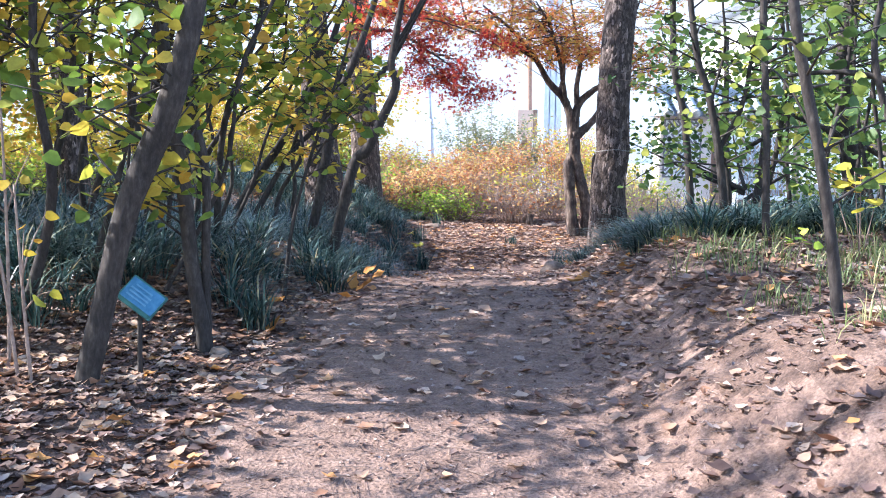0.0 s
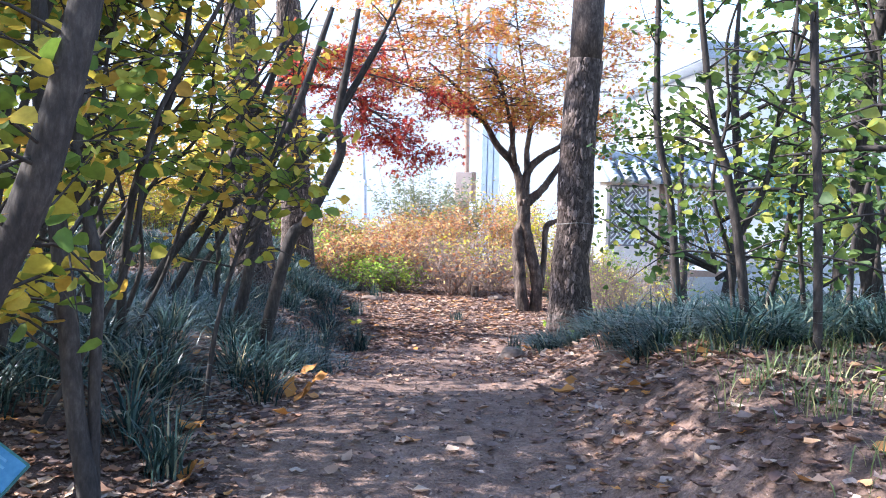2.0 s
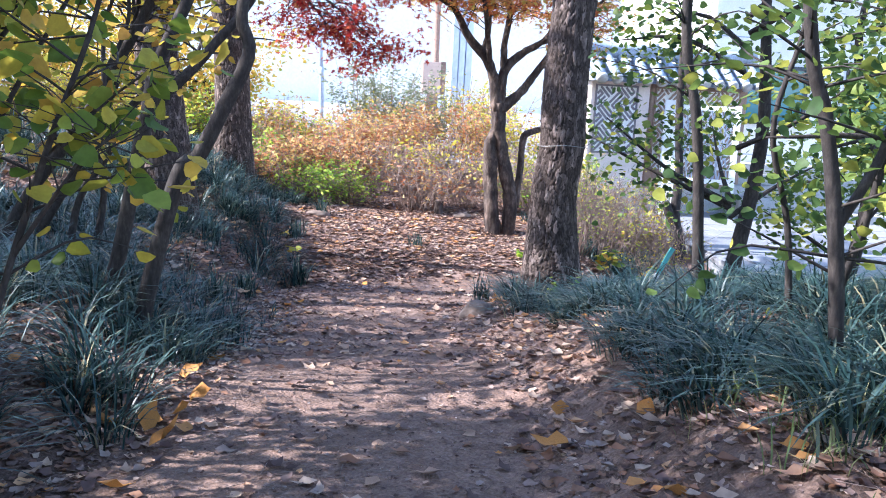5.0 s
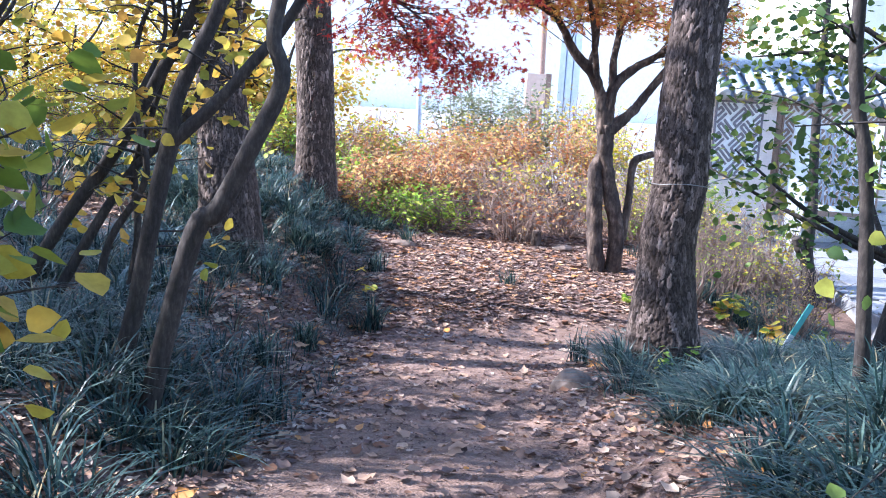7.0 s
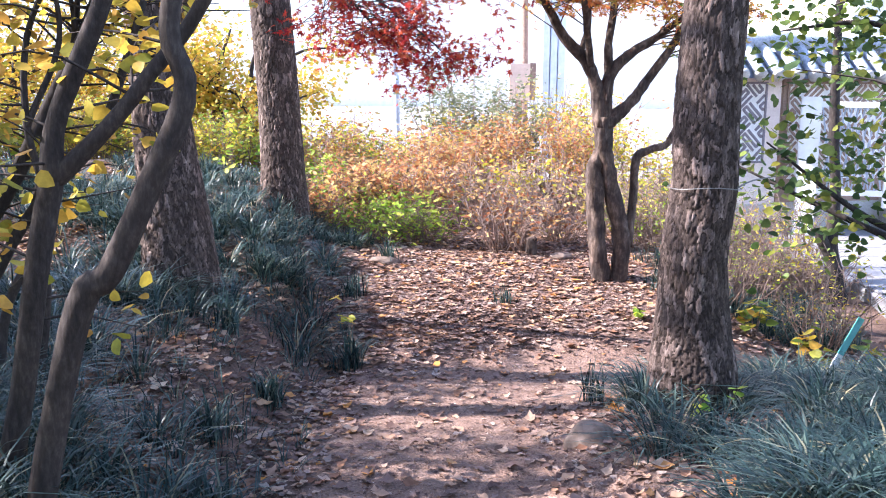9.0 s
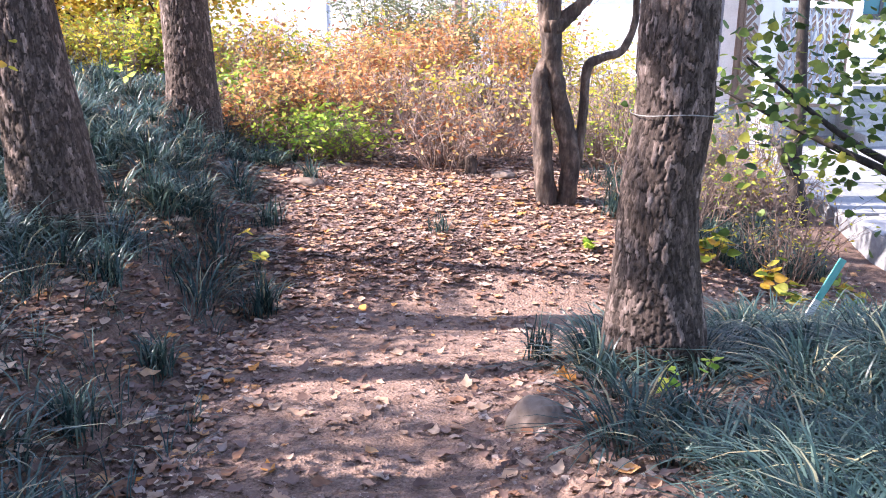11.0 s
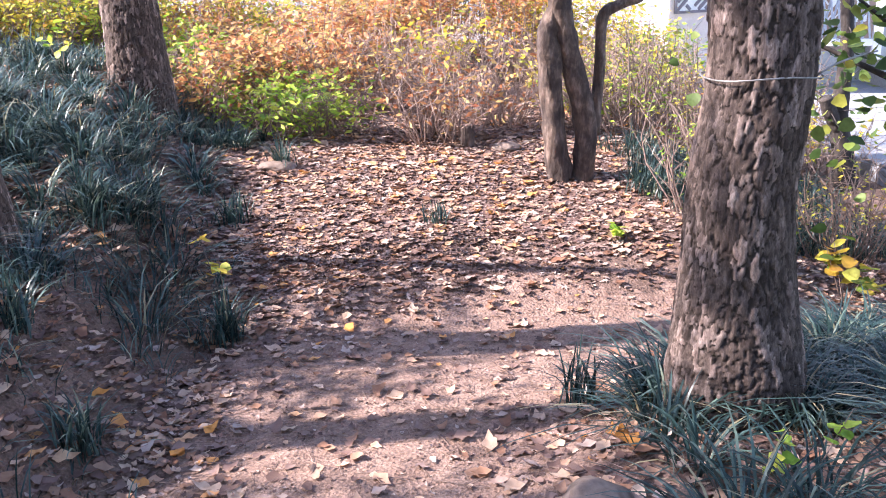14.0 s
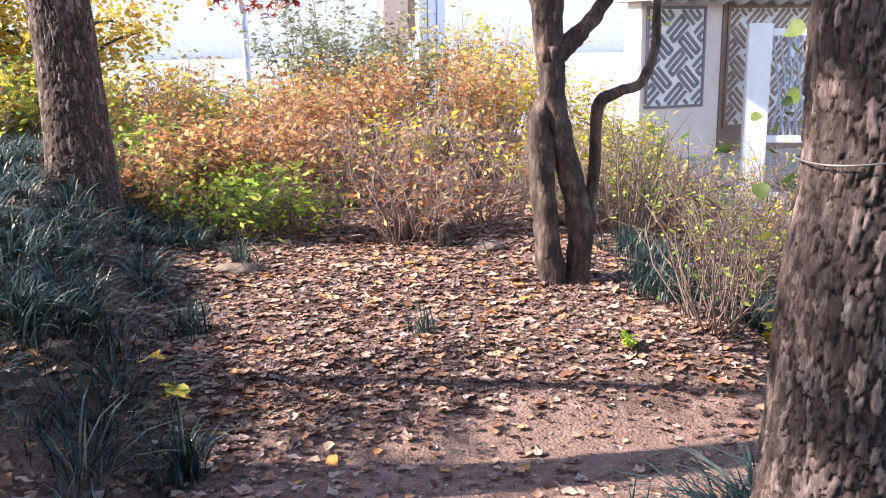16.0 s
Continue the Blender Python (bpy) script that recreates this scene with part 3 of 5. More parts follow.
def maple():
    x, y = 1.95, 13.9
    z = H(x, y)
    tree = thing("maple_tree", x, y, z - 0.05, "forked maple with orange and red autumn leaves", "tree")
    Y = 13.9
    left = [(1.91, Y, -0.28, 0.105), (1.89, Y, -0.1, 0.088), (1.84, Y, 0.29, 0.078), (1.81, Y, 0.67, 0.082), (1.79, Y, 0.88, 0.07), (1.83, Y, 1.05, 0.05)]
    right = [(2.06, Y, -0.28, 0.10), (2.06, Y, -0.1, 0.082), (2.07, Y, 0.28, 0.083), (1.97, Y, 0.65, 0.07), (1.88, Y, 1.02, 0.077), (1.85, Y, 1.36, 0.088)]
    b1 = [(1.86, Y, 1.28, 0.085), (1.78, Y, 1.64, 0.062), (1.67, Y - 0.05, 1.85, 0.054), (1.46, Y - 0.1, 2.06, 0.045), (1.26, Y - 0.2, 2.37, 0.036), (0.95, Y - 0.4, 2.7, 0.025), (0.5, Y - 0.8, 3.0, 0.012)]
    b2 = [(1.86, Y, 1.35, 0.075), (1.90, Y, 1.72, 0.055), (2.10, Y, 1.93, 0.042), (2.30, Y, 2.06, 0.034), (2.6, Y - 0.1, 2.3, 0.025), (3.0, Y - 0.2, 2.6, 0.012)]
    b3 = [(1.87, Y, 1.28, 0.07), (2.09, Y, 1.48, 0.048), (2.24, Y, 1.69, 0.042), (2.44, Y, 1.98, 0.034), (2.7, Y + 0.2, 2.4, 0.02)]
    b4 = [(1.90, Y, 1.7, 0.045), (1.88, Y, 2.0, 0.036), (1.93, Y + 0.1, 2.4, 0.028), (1.8, Y, 3.0, 0.016)]
    b5 = [(1.62, Y - 0.05, 1.9, 0.03), (1.68, Y - 0.1, 2.2, 0.024), (1.6, Y - 0.3, 2.7, 0.014)]
    b6 = [(1.26, Y - 0.2, 2.37, 0.03), (0.7, Y - 0.6, 2.62, 0.022), (0.0, Y - 1.0, 2.8, 0.015), (-0.8, Y - 1.4, 2.95, 0.008)]
    b7 = [(1.72, Y - 0.05, 1.8, 0.032), (1.55, Y - 0.6, 2.35, 0.024), (1.35, Y - 1.2, 2.7, 0.016), (1.1, Y - 1.9, 2.9, 0.008)]
    b8 = [(1.83, Y, 2.9, 0.016), (1.7, Y - 0.2, 3.4, 0.012), (1.6, Y - 0.3, 4.1, 0.006)]
    b9 = [(0.3, Y - 0.85, 2.72, 0.014), (0.15, Y - 1.0, 3.2, 0.010), (-0.1, Y - 1.2, 4.0, 0.005)]
    b10 = [(0.9, Y - 0.45, 2.72, 0.018), (0.9, Y - 0.6, 3.3, 0.012), (0.7, Y - 0.7, 4.1, 0.005)]
    b11 = [(2.5, Y - 0.1, 2.2, 0.02), (2.6, Y - 0.3, 2.9, 0.013), (2.9, Y - 0.4, 3.8, 0.006)]
    stem = [(2.12, Y, 0.18, 0.045), (2.16, Y, 0.6, 0.036), (2.17, Y, 0.98, 0.04), (2.3, Y, 1.07, 0.034), (2.45, Y, 1.13, 0.033), (2.54, Y, 1.36, 0.028), (2.54, Y, 1.62, 0.024), (2.62, Y, 2.1, 0.015)]
    for k, (s, nm) in enumerate(((left, "trunk"), (right, "trunk"), (b1, "limb"), (b2, "limb"), (b3, "limb"), (b4, "limb"), (b5, "limb"), (b6, "limb"), (b7, "limb"), (b8, "limb"), (b9, "limb"), (b10, "limb"), (b11, "limb"), (stem, "side_stem"))):
        stem_part(s, MAPLE_BARK, tree, nm, 16, 40, 0.085, k + 40)
    orange = [b1, b2, b3, b4, b5, b6, b7, b8, b9, b10, b11]
    twigs_and_leaves(tree, orange, 640, 0.8, STAR, ORANGE_LEAF, 0.07, 34, 51, 0.42, 0.15, MAPLE_BARK, lambda a, b, c: c > 2.3 - 0.35 * (a > 2.4) - 0.1 * (a < 1.0))
    green = [b2, b3, stem]
    twigs_and_leaves(tree, green, 26, 0.5, STAR, SHRUB_GREEN, 0.055, 16, 52, 0.6, 0.0, MAPLE_BARK, lambda a, b, c: c > 1.45 and a > 2.2)
    return tree


maple()


def red_maple():
    """A young maple whose red sprays reach over the path from the bank."""
    tree = thing("red_maple_tree", -1.75, 12.9, H(-1.75, 12.9) - 0.05, "slender maple with bright red sprays hanging over the path", "tree")
    t0 = [(-1.75, 12.9, 0.2, 0.06), (-1.72, 12.85, 1.2, 0.05), (-1.6, 12.7, 2.0, 0.042), (-1.3, 12.5, 2.6, 0.03), (-0.6, 12.3, 2.95, 0.018), (0.1, 12.2, 3.0, 0.01)]
    a = [(-1.3, 12.5, 2.6, 0.022), (-0.7, 12.2, 2.55, 0.015), (-0.2, 12.1, 2.3, 0.010), (0.35, 12.1, 1.9, 0.005), (0.5, 12.1, 1.66, 0.003)]
    b = [(-0.9, 12.3, 2.8, 0.014), (-0.3, 12.0, 2.7, 0.010), (0.4, 12.0, 2.5, 0.006), (0.8, 12.0, 2.25, 0.003)]
    c = [(-0.5, 12.15, 2.45, 0.010), (-0.15, 12.1, 2.1, 0.007), (0.05, 12.1, 1.85, 0.003)]
    for k, s in enumerate((t0, a, b, c)):
        stem_part(s, MAPLE_BARK, tree, "trunk" if k == 0 else "limb", 8, 24, 0.04, 70 + k)
    lim = lambda x, y, z: z > 1.5 + 0.5 * max(0.0, abs(x - 0.2) - 0.45) and -1.5 < x < 1.1
    twigs_and_leaves(tree, [a, b, c, a, t0[3:]], 300, 0.46, STAR, RED_LEAF, 0.06, 22, 61, 0.15, -0.15, MAPLE_BARK, lim)
    return tree


red_maple()


# saplings whose stems were followed one by one
SAPLINGS = [
    ("young leafy shoot leaning from the bank over the path", 0, [[(-0.95, 5.75, 0.15, 0.014), (-0.88, 5.75, 0.7, 0.011), (-0.72, 5.75, 1.25, 0.009), (-0.58, 5.75, 1.65, 0.007), (-0.48, 5.75, 2.1, 0.004)],
                                                                [(-0.80, 5.75, 1.0, 0.008), (-0.62, 5.7, 1.25, 0.005), (-0.5, 5.68, 1.36, 0.003)]]),
    # label, leaf, stems of (x, y, z, r)
    ("leaning grey sapling trunk with a knot beside the sign", 0, [[(-1.42, 3.75, -0.1, 0.040), (-1.40, 3.75, 0.06, 0.036), (-1.30, 3.75, 0.48, 0.037), (-1.21, 3.75, 0.83, 0.036), (-1.12, 3.75, 1.06, 0.037), (-1.04, 3.75, 1.23, 0.038), (-0.98, 3.75, 1.42, 0.036), (-0.92, 3.75, 1.67, 0.032), (-0.84, 3.78, 2.2, 0.026), (-0.78, 3.85, 3.0, 0.015)]]),
    ("pair of slender grey stems rising from one cut base", 0, [[(-1.10, 4.5, 0.1, 0.034), (-1.10, 4.5, 0.27, 0.029), (-1.15, 4.5, 0.59, 0.026), (-1.18, 4.5, 0.95, 0.026), (-1.22, 4.5, 1.28, 0.024), (-1.26, 4.5, 1.6, 0.022), (-1.3, 4.55, 2.6, 0.012)],
                                                               [(-1.09, 4.52, 0.12, 0.02), (-1.09, 4.52, 0.6, 0.016), (-1.085, 4.52, 1.03, 0.016), (-1.15, 4.52, 1.33, 0.015), (-1.13, 4.52, 1.6, 0.014), (-1.0, 4.5, 2.4, 0.009)]]),
    ("crooked dark sapling kneeing over the bank grass", 1, [[(-0.95, 8.1, 0.05, 0.042), (-0.92, 8.1, 0.25, 0.036), (-0.81, 8.1, 0.75, 0.034), (-0.725, 8.1, 1.03, 0.034), (-0.65, 8.1, 1.09, 0.033), (-0.515, 8.1, 1.36, 0.030), (-0.40, 8.1, 1.63, 0.026), (-0.44, 8.1, 1.79, 0.024), (-0.41, 8.1, 2.0, 0.022), (-0.3, 8.0, 2.6, 0.014)],
                                                            [(-0.43, 8.1, 1.9, 0.015), (-0.2, 8.05, 2.3, 0.012), (0.0, 8.0, 2.7, 0.008)]]),
    ("forked dark sapling rising from bank grass", 1, [[(-1.19, 8.5, 0.05, 0.042), (-1.17, 8.5, 0.3, 0.036), (-1.10, 8.5, 0.63, 0.034), (-1.03, 8.5, 1.03, 0.032), (-0.966, 8.5, 1.316, 0.033), (-0.93, 8.5, 1.54, 0.027), (-0.74, 8.5, 1.97, 0.024), (-0.5, 8.5, 2.7, 0.014)],
                                                      [(-0.966, 8.5, 1.316, 0.028), (-0.77, 8.5, 1.5, 0.022), (-0.6, 8.5, 1.70, 0.020), (-0.44, 8.5, 1.91, 0.018), (-0.1, 8.4, 2.5, 0.010)]]),
    ("slanting dark sapling stem in the bank grass", 1, [[(-2.2, 9.6, 0.2, 0.036), (-2.11, 9.6, 0.38, 0.032), (-1.9, 9.6, 0.74, 0.03), (-1.6, 9.6, 1.16, 0.03), (-1.37, 9.6, 1.57, 0.028), (-1.15, 9.6, 2.0, 0.026), (-0.9, 9.6, 2.8, 0.014)],
                                                       [(-1.95, 9.62, 0.3, 0.026), (-1.69, 9.62, 0.77, 0.022), (-1.5, 9.62, 1.07, 0.020), (-1.18, 9.62, 1.42, 0.018), (-0.95, 9.6, 2.0, 0.012)]]),
    ("slim sapling with pale bark on the sunny bank", 2, [[(1.42, 3.54, 0.4, 0.028), (1.40, 3.54, 0.67, 0.022), (1.33, 3.54, 1.07, 0.020), (1.26, 3.54, 1.37, 0.020), (1.20, 3.54, 1.66, 0.019), (1.1, 3.6, 2.6, 0.012)]]),
    ("slim straight sapling on the sunny bank", 2, [[(1.70, 5.14, 0.4, 0.028), (1.69, 5.14, 0.69, 0.021), (1.66, 5.14, 1.33, 0.019), (1.62, 5.14, 1.90, 0.018), (1.6, 5.2, 2.9, 0.011)]]),
    ("slim dark sapling behind dense strappy grass", 2, [[(2.07, 8.1, 0.3, 0.036), (2.06, 8.1, 0.68, 0.032), (1.98, 8.1, 1.38, 0.030), (1.89, 8.1, 1.75, 0.028), (1.86, 8.1, 2.10, 0.026), (1.84, 8.1, 3.2, 0.015)]]),
    ("forked sapling among the dark grass", 2, [[(1.75, 6.0, 0.3, 0.03), (1.73, 6.0, 0.67, 0.026), (1.67, 6.0, 1.13, 0.025), (1.59, 6.0, 1.49, 0.023), (1.51, 6.0, 1.73, 0.021), (1.4, 6.0, 2.5, 0.012)],
                                               [(1.67, 6.0, 1.13, 0.018), (1.80, 6.0, 1.40, 0.015), (1.86, 6.0, 1.75, 0.012), (2.0, 6.0, 2.3, 0.008)]]),
    ("dark lopped tree with a stub limb beside paving", 2, [[(4.42, 14.6, -0.6, 0.11), (4.40, 14.6, -0.34, 0.10), (4.31, 14.6, 0.07, 0.07), (4.31, 14.6, 0.60, 0.055), (4.26, 14.6, 1.11, 0.05), (4.23, 14.6, 1.61, 0.048), (4.2, 14.6, 2.8, 0.03)],
                                                           [(4.33, 14.6, -0.05, 0.065), (4.22, 14.58, 0.12, 0.06), (4.16, 14.57, 0.24, 0.055)]]),
]


def near_path(x, y, z):
    l, r = np.interp(y, LY, LX), np.interp(y, RY, RX)
    return not (l + 0.15 < x < r - 0.1 and z < 2.0) and not (abs(x) < 0.9 and y < 8.6 and z < 2.6)


def sapling(stems, label, leaf, seed, group, limit=None):
    x, y = stems[0][0][0], stems[0][0][1]
    tree = thing("sapling_tree", x, y, H(x, y) - 0.03, label, "tree", group)
    for k, s in enumerate(stems):
        stem_part(s, SAP_BARK, tree, "trunk" if k == 0 else "limb", 10, 30, 0.035, seed * 7 + k)
    m, n, size, per = ((GREEN_LEAF, 32, 0.070, 9), (YELLOW_LEAF, 17, 0.066, 8), (DEEP_LEAF, 16, 0.056, 9))[leaf]
    n = n // 3 if x > 4 else n
    twigs_and_leaves(tree, stems, n * len(stems), 0.5, HEART, m, size, per, seed, 0.35, 0.3, SAP_BARK, limit or near_path)
    return tree


for k, (label, leaf, stems) in enumerate(SAPLINGS):
    thick = 1.3 if stems[0][0][0] < 0 and k > 0 else 1.0
    stems = [[(x, y, z, r * thick) for x, y, z, r in s] for s in stems]
    sapling(stems, label, leaf, 100 + k, "saplings on the left bank" if stems[0][0][0] < 0 else "saplings on the right bank", (lambda x, y, z: x < -0.3 and y > 5.3) if k == 0 else None)


def wild_stem(x, y, g, lean, tall, r):
    z = H(x, y)
    pts = [(x, y, z - 0.1, r * 1.15)]
    px, py = x, y
    for i in range(1, 7):
        t = i / 6
        px += lean * tall / 6 * g.uniform(0.2, 1.8) + g.normal(0, 0.085)
        py += g.normal(-0.02, 0.05)
        pts.append((px, py, z + tall * t, r * (1.05 - 0.8 * t)))
    return pts


def thicket():
    g = np.random.default_rng(21)
    for k in range(32):
        y = g.uniform(4.3, 7.4) if k % 6 else g.uniform(7.4, 9.8)
        x = np.interp(y, LY, LX) - g.uniform(0.6, 2.3) - 0.16 * max(0.0, y - 6.0)
        s = wild_stem(x, y, g, g.uniform(0.05, 0.32), g.uniform(2.4, 3.6), g.uniform(0.012, 0.026))
        stems = [s]
        if g.random() < 0.55:
            a = s[3]
            stems.append([a, (a[0] + g.normal(0.1, 0.15), a[1] + 0.05, a[2] + 0.45, a[3] * 0.7), (a[0] + g.normal(0.25, 0.25), a[1], a[2] + 1.1, a[3] * 0.35)])
        sapling(stems, "thin dark sapling with yellowing heart-shaped leaves", 0 if y < 7 else 1, 200 + k, "saplings on the left bank")
    for k in range(14):
        y = g.uniform(4.6, 7.4)
        x = np.interp(y, RY, RX) + g.uniform(0.9, 2.6)
        s = wild_stem(x, y, g, g.uniform(-0.12, 0.12), g.uniform(2.3, 3.4), g.uniform(0.012, 0.024))
        sapling([s], "thin sapling with dark green leaves", 2, 300 + k, "saplings on the right bank")


thicket()


def far_tree(x, y, mat, seed, label, tall=3.6, spread=1.3, n=2600, size=0.06):
    """A small broadleaf tree farther off: trunk, limbs and a loose crown."""
    g = np.random.default_rng(seed)
    z = H(x, y)
    tree = thing("broadleaf_tree", x, y, z - 0.05, label, "tree", "trees behind the banks")
    trunk = [(x, y, z - 0.1, 0.07), (x + g.normal(0, 0.1), y, z + tall * 0.35, 0.055), (x + g.normal(0, 0.2), y, z + tall * 0.7, 0.035), (x + g.normal(0, 0.2), y, z + tall, 0.012)]
    stem_part(trunk, SAP_BARK, tree, "trunk", 9, 16, 0.04, seed)
    ends = []
    for k in range(9):
        a, h = g.uniform(0, 6.28), z + tall * g.uniform(0.12, 0.8)
        e = (x + math.cos(a) * spread * g.uniform(0.5, 1), y + math.sin(a) * spread * g.uniform(0.5, 1), h + g.uniform(0.1, 0.8))
        stem_part([(x, y, h, 0.025), ((x + e[0]) / 2, (y + e[1]) / 2, h + 0.25, 0.017), (*e, 0.005)], SAP_BARK, tree, "limb", 6, 8, 0.03, seed + k)
        ends += [(np.array((x, y, h)) * (1 - t) + np.array(e) * t) for t in g.uniform(0.35, 1.1, 8)]
    ends = np.array(ends)
    at = ends[g.integers(0, len(ends), n)] + g.normal(0, 0.2, (n, 3)) - np.array(tree.location)
    v, f = scatter(HEART, at, size * g.uniform(0.6, 1.2, n), g, 0.2, 0.3)
    link_mesh("crown", v, f, mat, tree)


# Kind 0 trees stand unseen; those with y < 4 are added shade casters.
FAR = [(-6.0, 8.2, 1), (-3.4, 18.6, 1), (-4.4, 19.0, 1), (-6.0, 7.0, 0), (-4.3, 6.0, 0), (-7.0, 11.0, 1), (-3.4, 4.2, 0),
       (-2.6, 18.5, 1), (-5.8, 16.0, 1), (-2.7, 19.2, 1), (-5.6, 17.6, 1), (-3.3, 19.3, 1), (-4.9, 17.4, 1), (-1.9, 18.6, 1), (-6.2, 12.6, 1), (-4.2, 0.8, 0), (-5.6, -1.4, 0), (-3.4, -2.4, 0), (-6.4, 3.4, 0), (-7.6, 0.4, 0),
       (3.9, 8.2, 2), (4.6, 6.2, 2), (3.3, 10.6, 2), (5.6, 9.6, 2), (3.0, 7.0, 2), (4.9, 11.6, 2), (2.9, 5.4, 2), (3.9, 4.6, 2),
       (-2.7, 1.3, 0), (-3.1, -0.4, 0), (-2.3, -1.9, 0), (-4.6, 2.2, 0), (-3.7, 3.0, 0)]
for k, (x, y, c) in enumerate(FAR):
    far_tree(x, y, (GREEN_LEAF, YELLOW_LEAF, DEEP_LEAF)[c], 400 + k, ("unseen shade tree with green and yellow leaves", "young tree with golden autumn leaves", "young tree with dark green leaves")[c], (4.8 if y < 4 else 3.4 if y < 9 or x > 0 else 1.75) + 0.4 * (k % 3), n=2100 if y < 2.5 else 1200 if y < 4.5 else (3200, 2800, 2300)[c])
# Tall trees added so their crowns shade the middle stretch of path.
for k, (x, y) in enumerate(((-6.2, 8.6), (-7.2, 10.2), (-6.9, 7.2), (-8.0, 9.2), (-5.6, 9.7))):
    far_tree(x, y, YELLOW_LEAF if k % 2 else GREEN_LEAF, 460 + k, "tall shade tree with yellowing leaves added behind the thicket", 6.9 + 0.5 * (k % 3), 1.9, 3000, 0.085)
# Extra tree placed to keep the dark left pine in shade.
far_tree(-4.8, 11.8, YELLOW_LEAF, 470, "young tree with golden autumn leaves", 4.3, 1.4, 3000, 0.075)

# ---- grass, litter and low plants ----


def spread(n, x0, x1, y0, y1, keep, g):
    x, y = g.uniform(x0, x1, n), g.uniform(y0, y1, n)
    ok = keep(x, y, g.random(n))
    return np.stack([x[ok], y[ok], np.zeros(ok.sum())], 1)


def clumped(at, per, radius, g):
    """Points round each clump's middle, the way each blade leans from it, and the clump's vigour."""
    n = len(at)
    out = np.repeat(at, per, 0)
    vigour = np.repeat(g.uniform(0.65, 1.25, n), per)
    off = g.normal(0, radius, (n * per, 2)) * vigour[:, None]
    out[:, :2] += off
    return on_ground(out - np.array([0, 0, 0.01])), np.arctan2(off[:, 1], off[:, 0]) + g.normal(0, 0.3, n * per), vigour


def lily_turf():
    g = np.random.default_rng(5)

    def left(x, y, r):
        d = np.interp(y, LY, LX) - x
        dens = step(-0.02, 0.25, d) * step(2.9, 1.9, d) * step(4.6, 6.0, y + d * 0.8) * (0.55 + 0.9 * (value_noise(x, y, 1.7, 9) + 0.2))
        bare = 0.8 * step(8.6, 9.6, y) * step(14.2, 13.0, y) * step(1.35, 0.6, d)
        return r < dens - bare
    at, ways, vig = clumped(spread(1150, -3.6, 0, 4.2, 14.0, left, g), 46, 0.045, g)
    v, f = blades(at, vig * g.uniform(0.18, 0.40, len(at)), 0.009, g, 1.1, ways)
    tagged(link_mesh("lily_turf", v, f, GRASS_BLUE), "dark blue-green strappy grass over the left bank", "grass", kind="stuff")

    def right(x, y, r):
        d = x - np.interp(y, RY, RX)
        return r < step(0.24, 0.46, d) * step(2.8, 1.9, d) * step(5.1, 5.7, y) * step(11.5, 11.0, y) * (0.85 + 0.5 * value_noise(x, y, 1.7, 9))
    at, ways, vig = clumped(spread(860, 0.8, 4.2, 5.0, 11.6, right, g), 56, 0.05, g)
    v, f = blades(at, vig * g.uniform(0.17, 0.36, len(at)), 0.009, g, 1.25, ways)
    tagged(link_mesh("lily_turf", v, f, GRASS_BLUE), "dense blue-green strappy grass around the pine", "grass", kind="stuff")

    def behind(x, y, r):
        return r < step(-0.6, -1.0, x - 0.25 * (y - 13.6) * (y < 15.5)) * step(-3.4, -2.6, x) * 0.8 * step(0, 0.4, np.hypot((x + 0.2) / 0.8, y - 13.0) - 0.3)
    at, ways, vig = clumped(spread(520, -3.4, 0.4, 12.9, 16.2, behind, g), 40, 0.045, g)
    v, f = blades(at, vig * g.uniform(0.12, 0.28, len(at)), 0.010, g, 1.0, ways)
    tagged(link_mesh("lily_turf", v, f, GRASS_BLUE), "blue-green strappy grass below the rear pine", "grass", kind="stuff")

    def corner(x, y, r):
        return r < step(2.2, 2.6, x) * step(4.3, 3.8, x) * 0.8
    at, ways, vig = clumped(spread(420, 2.1, 4.4, 13.2, 14.6, corner, g), 22, 0.05, g)
    v, f = blades(at, g.uniform(0.12, 0.28, len(at)), 0.007, g, 0.7)
    tagged(link_mesh("lily_turf", v, f, GRASS_BLUE), "thin grass beneath the maple and beside paving", "grass", kind="stuff")

    def deep(x, y, r):
        return r < (0.75 + 0.8 * value_noise(x, y, 0.9, 23)) * step(-2.6, -3.4, x)
    at, ways, vig = clumped(spread(1500, -9.0, -2.6, 5.0, 14.5, deep, g), 22, 0.07, g)
    v, f = blades(at, vig * g.uniform(0.22, 0.5, len(at)), 0.013, g, 0.9, ways)
    tagged(link_mesh("lily_turf", v, f, GRASS_BLUE), "dark strappy grass deep in the thicket", "grass", kind="stuff")

    def thin(x, y, r):
        d = np.interp(y, LY, LX) - x
        return r < step(0.0, 0.3, d) * step(2.4, 1.5, d) * (0.5 + 0.9 * value_noise(x, y, 2.4, 19))
    at, ways, vig = clumped(spread(900, -3.0, 0.0, 8.4, 13.6, thin, g), 16, 0.05, g)
    v, f = blades(at, vig * g.uniform(0.10, 0.24, len(at)), 0.006, g, 1.1, ways)
    tagged(link_mesh("lily_turf", v, f, GRASS_BLUE), "thin dark grass over the shaded leafy bank", "grass", kind="stuff")

    def sunny(x, y, r):
        d = x - np.interp(y, RY, RX)
        return r < step(0.2, 0.6, d) * step(2.4, 1.6, d) * step(2.8, 3.8, y) * step(7.0, 6.2, y) * (0.5 + 0.9 * value_noise(x, y, 1.3, 12))
    at, ways, vig = clumped(spread(1100, 0.9, 3.6, 2.7, 7.2, sunny, g), 16, 0.06, g)
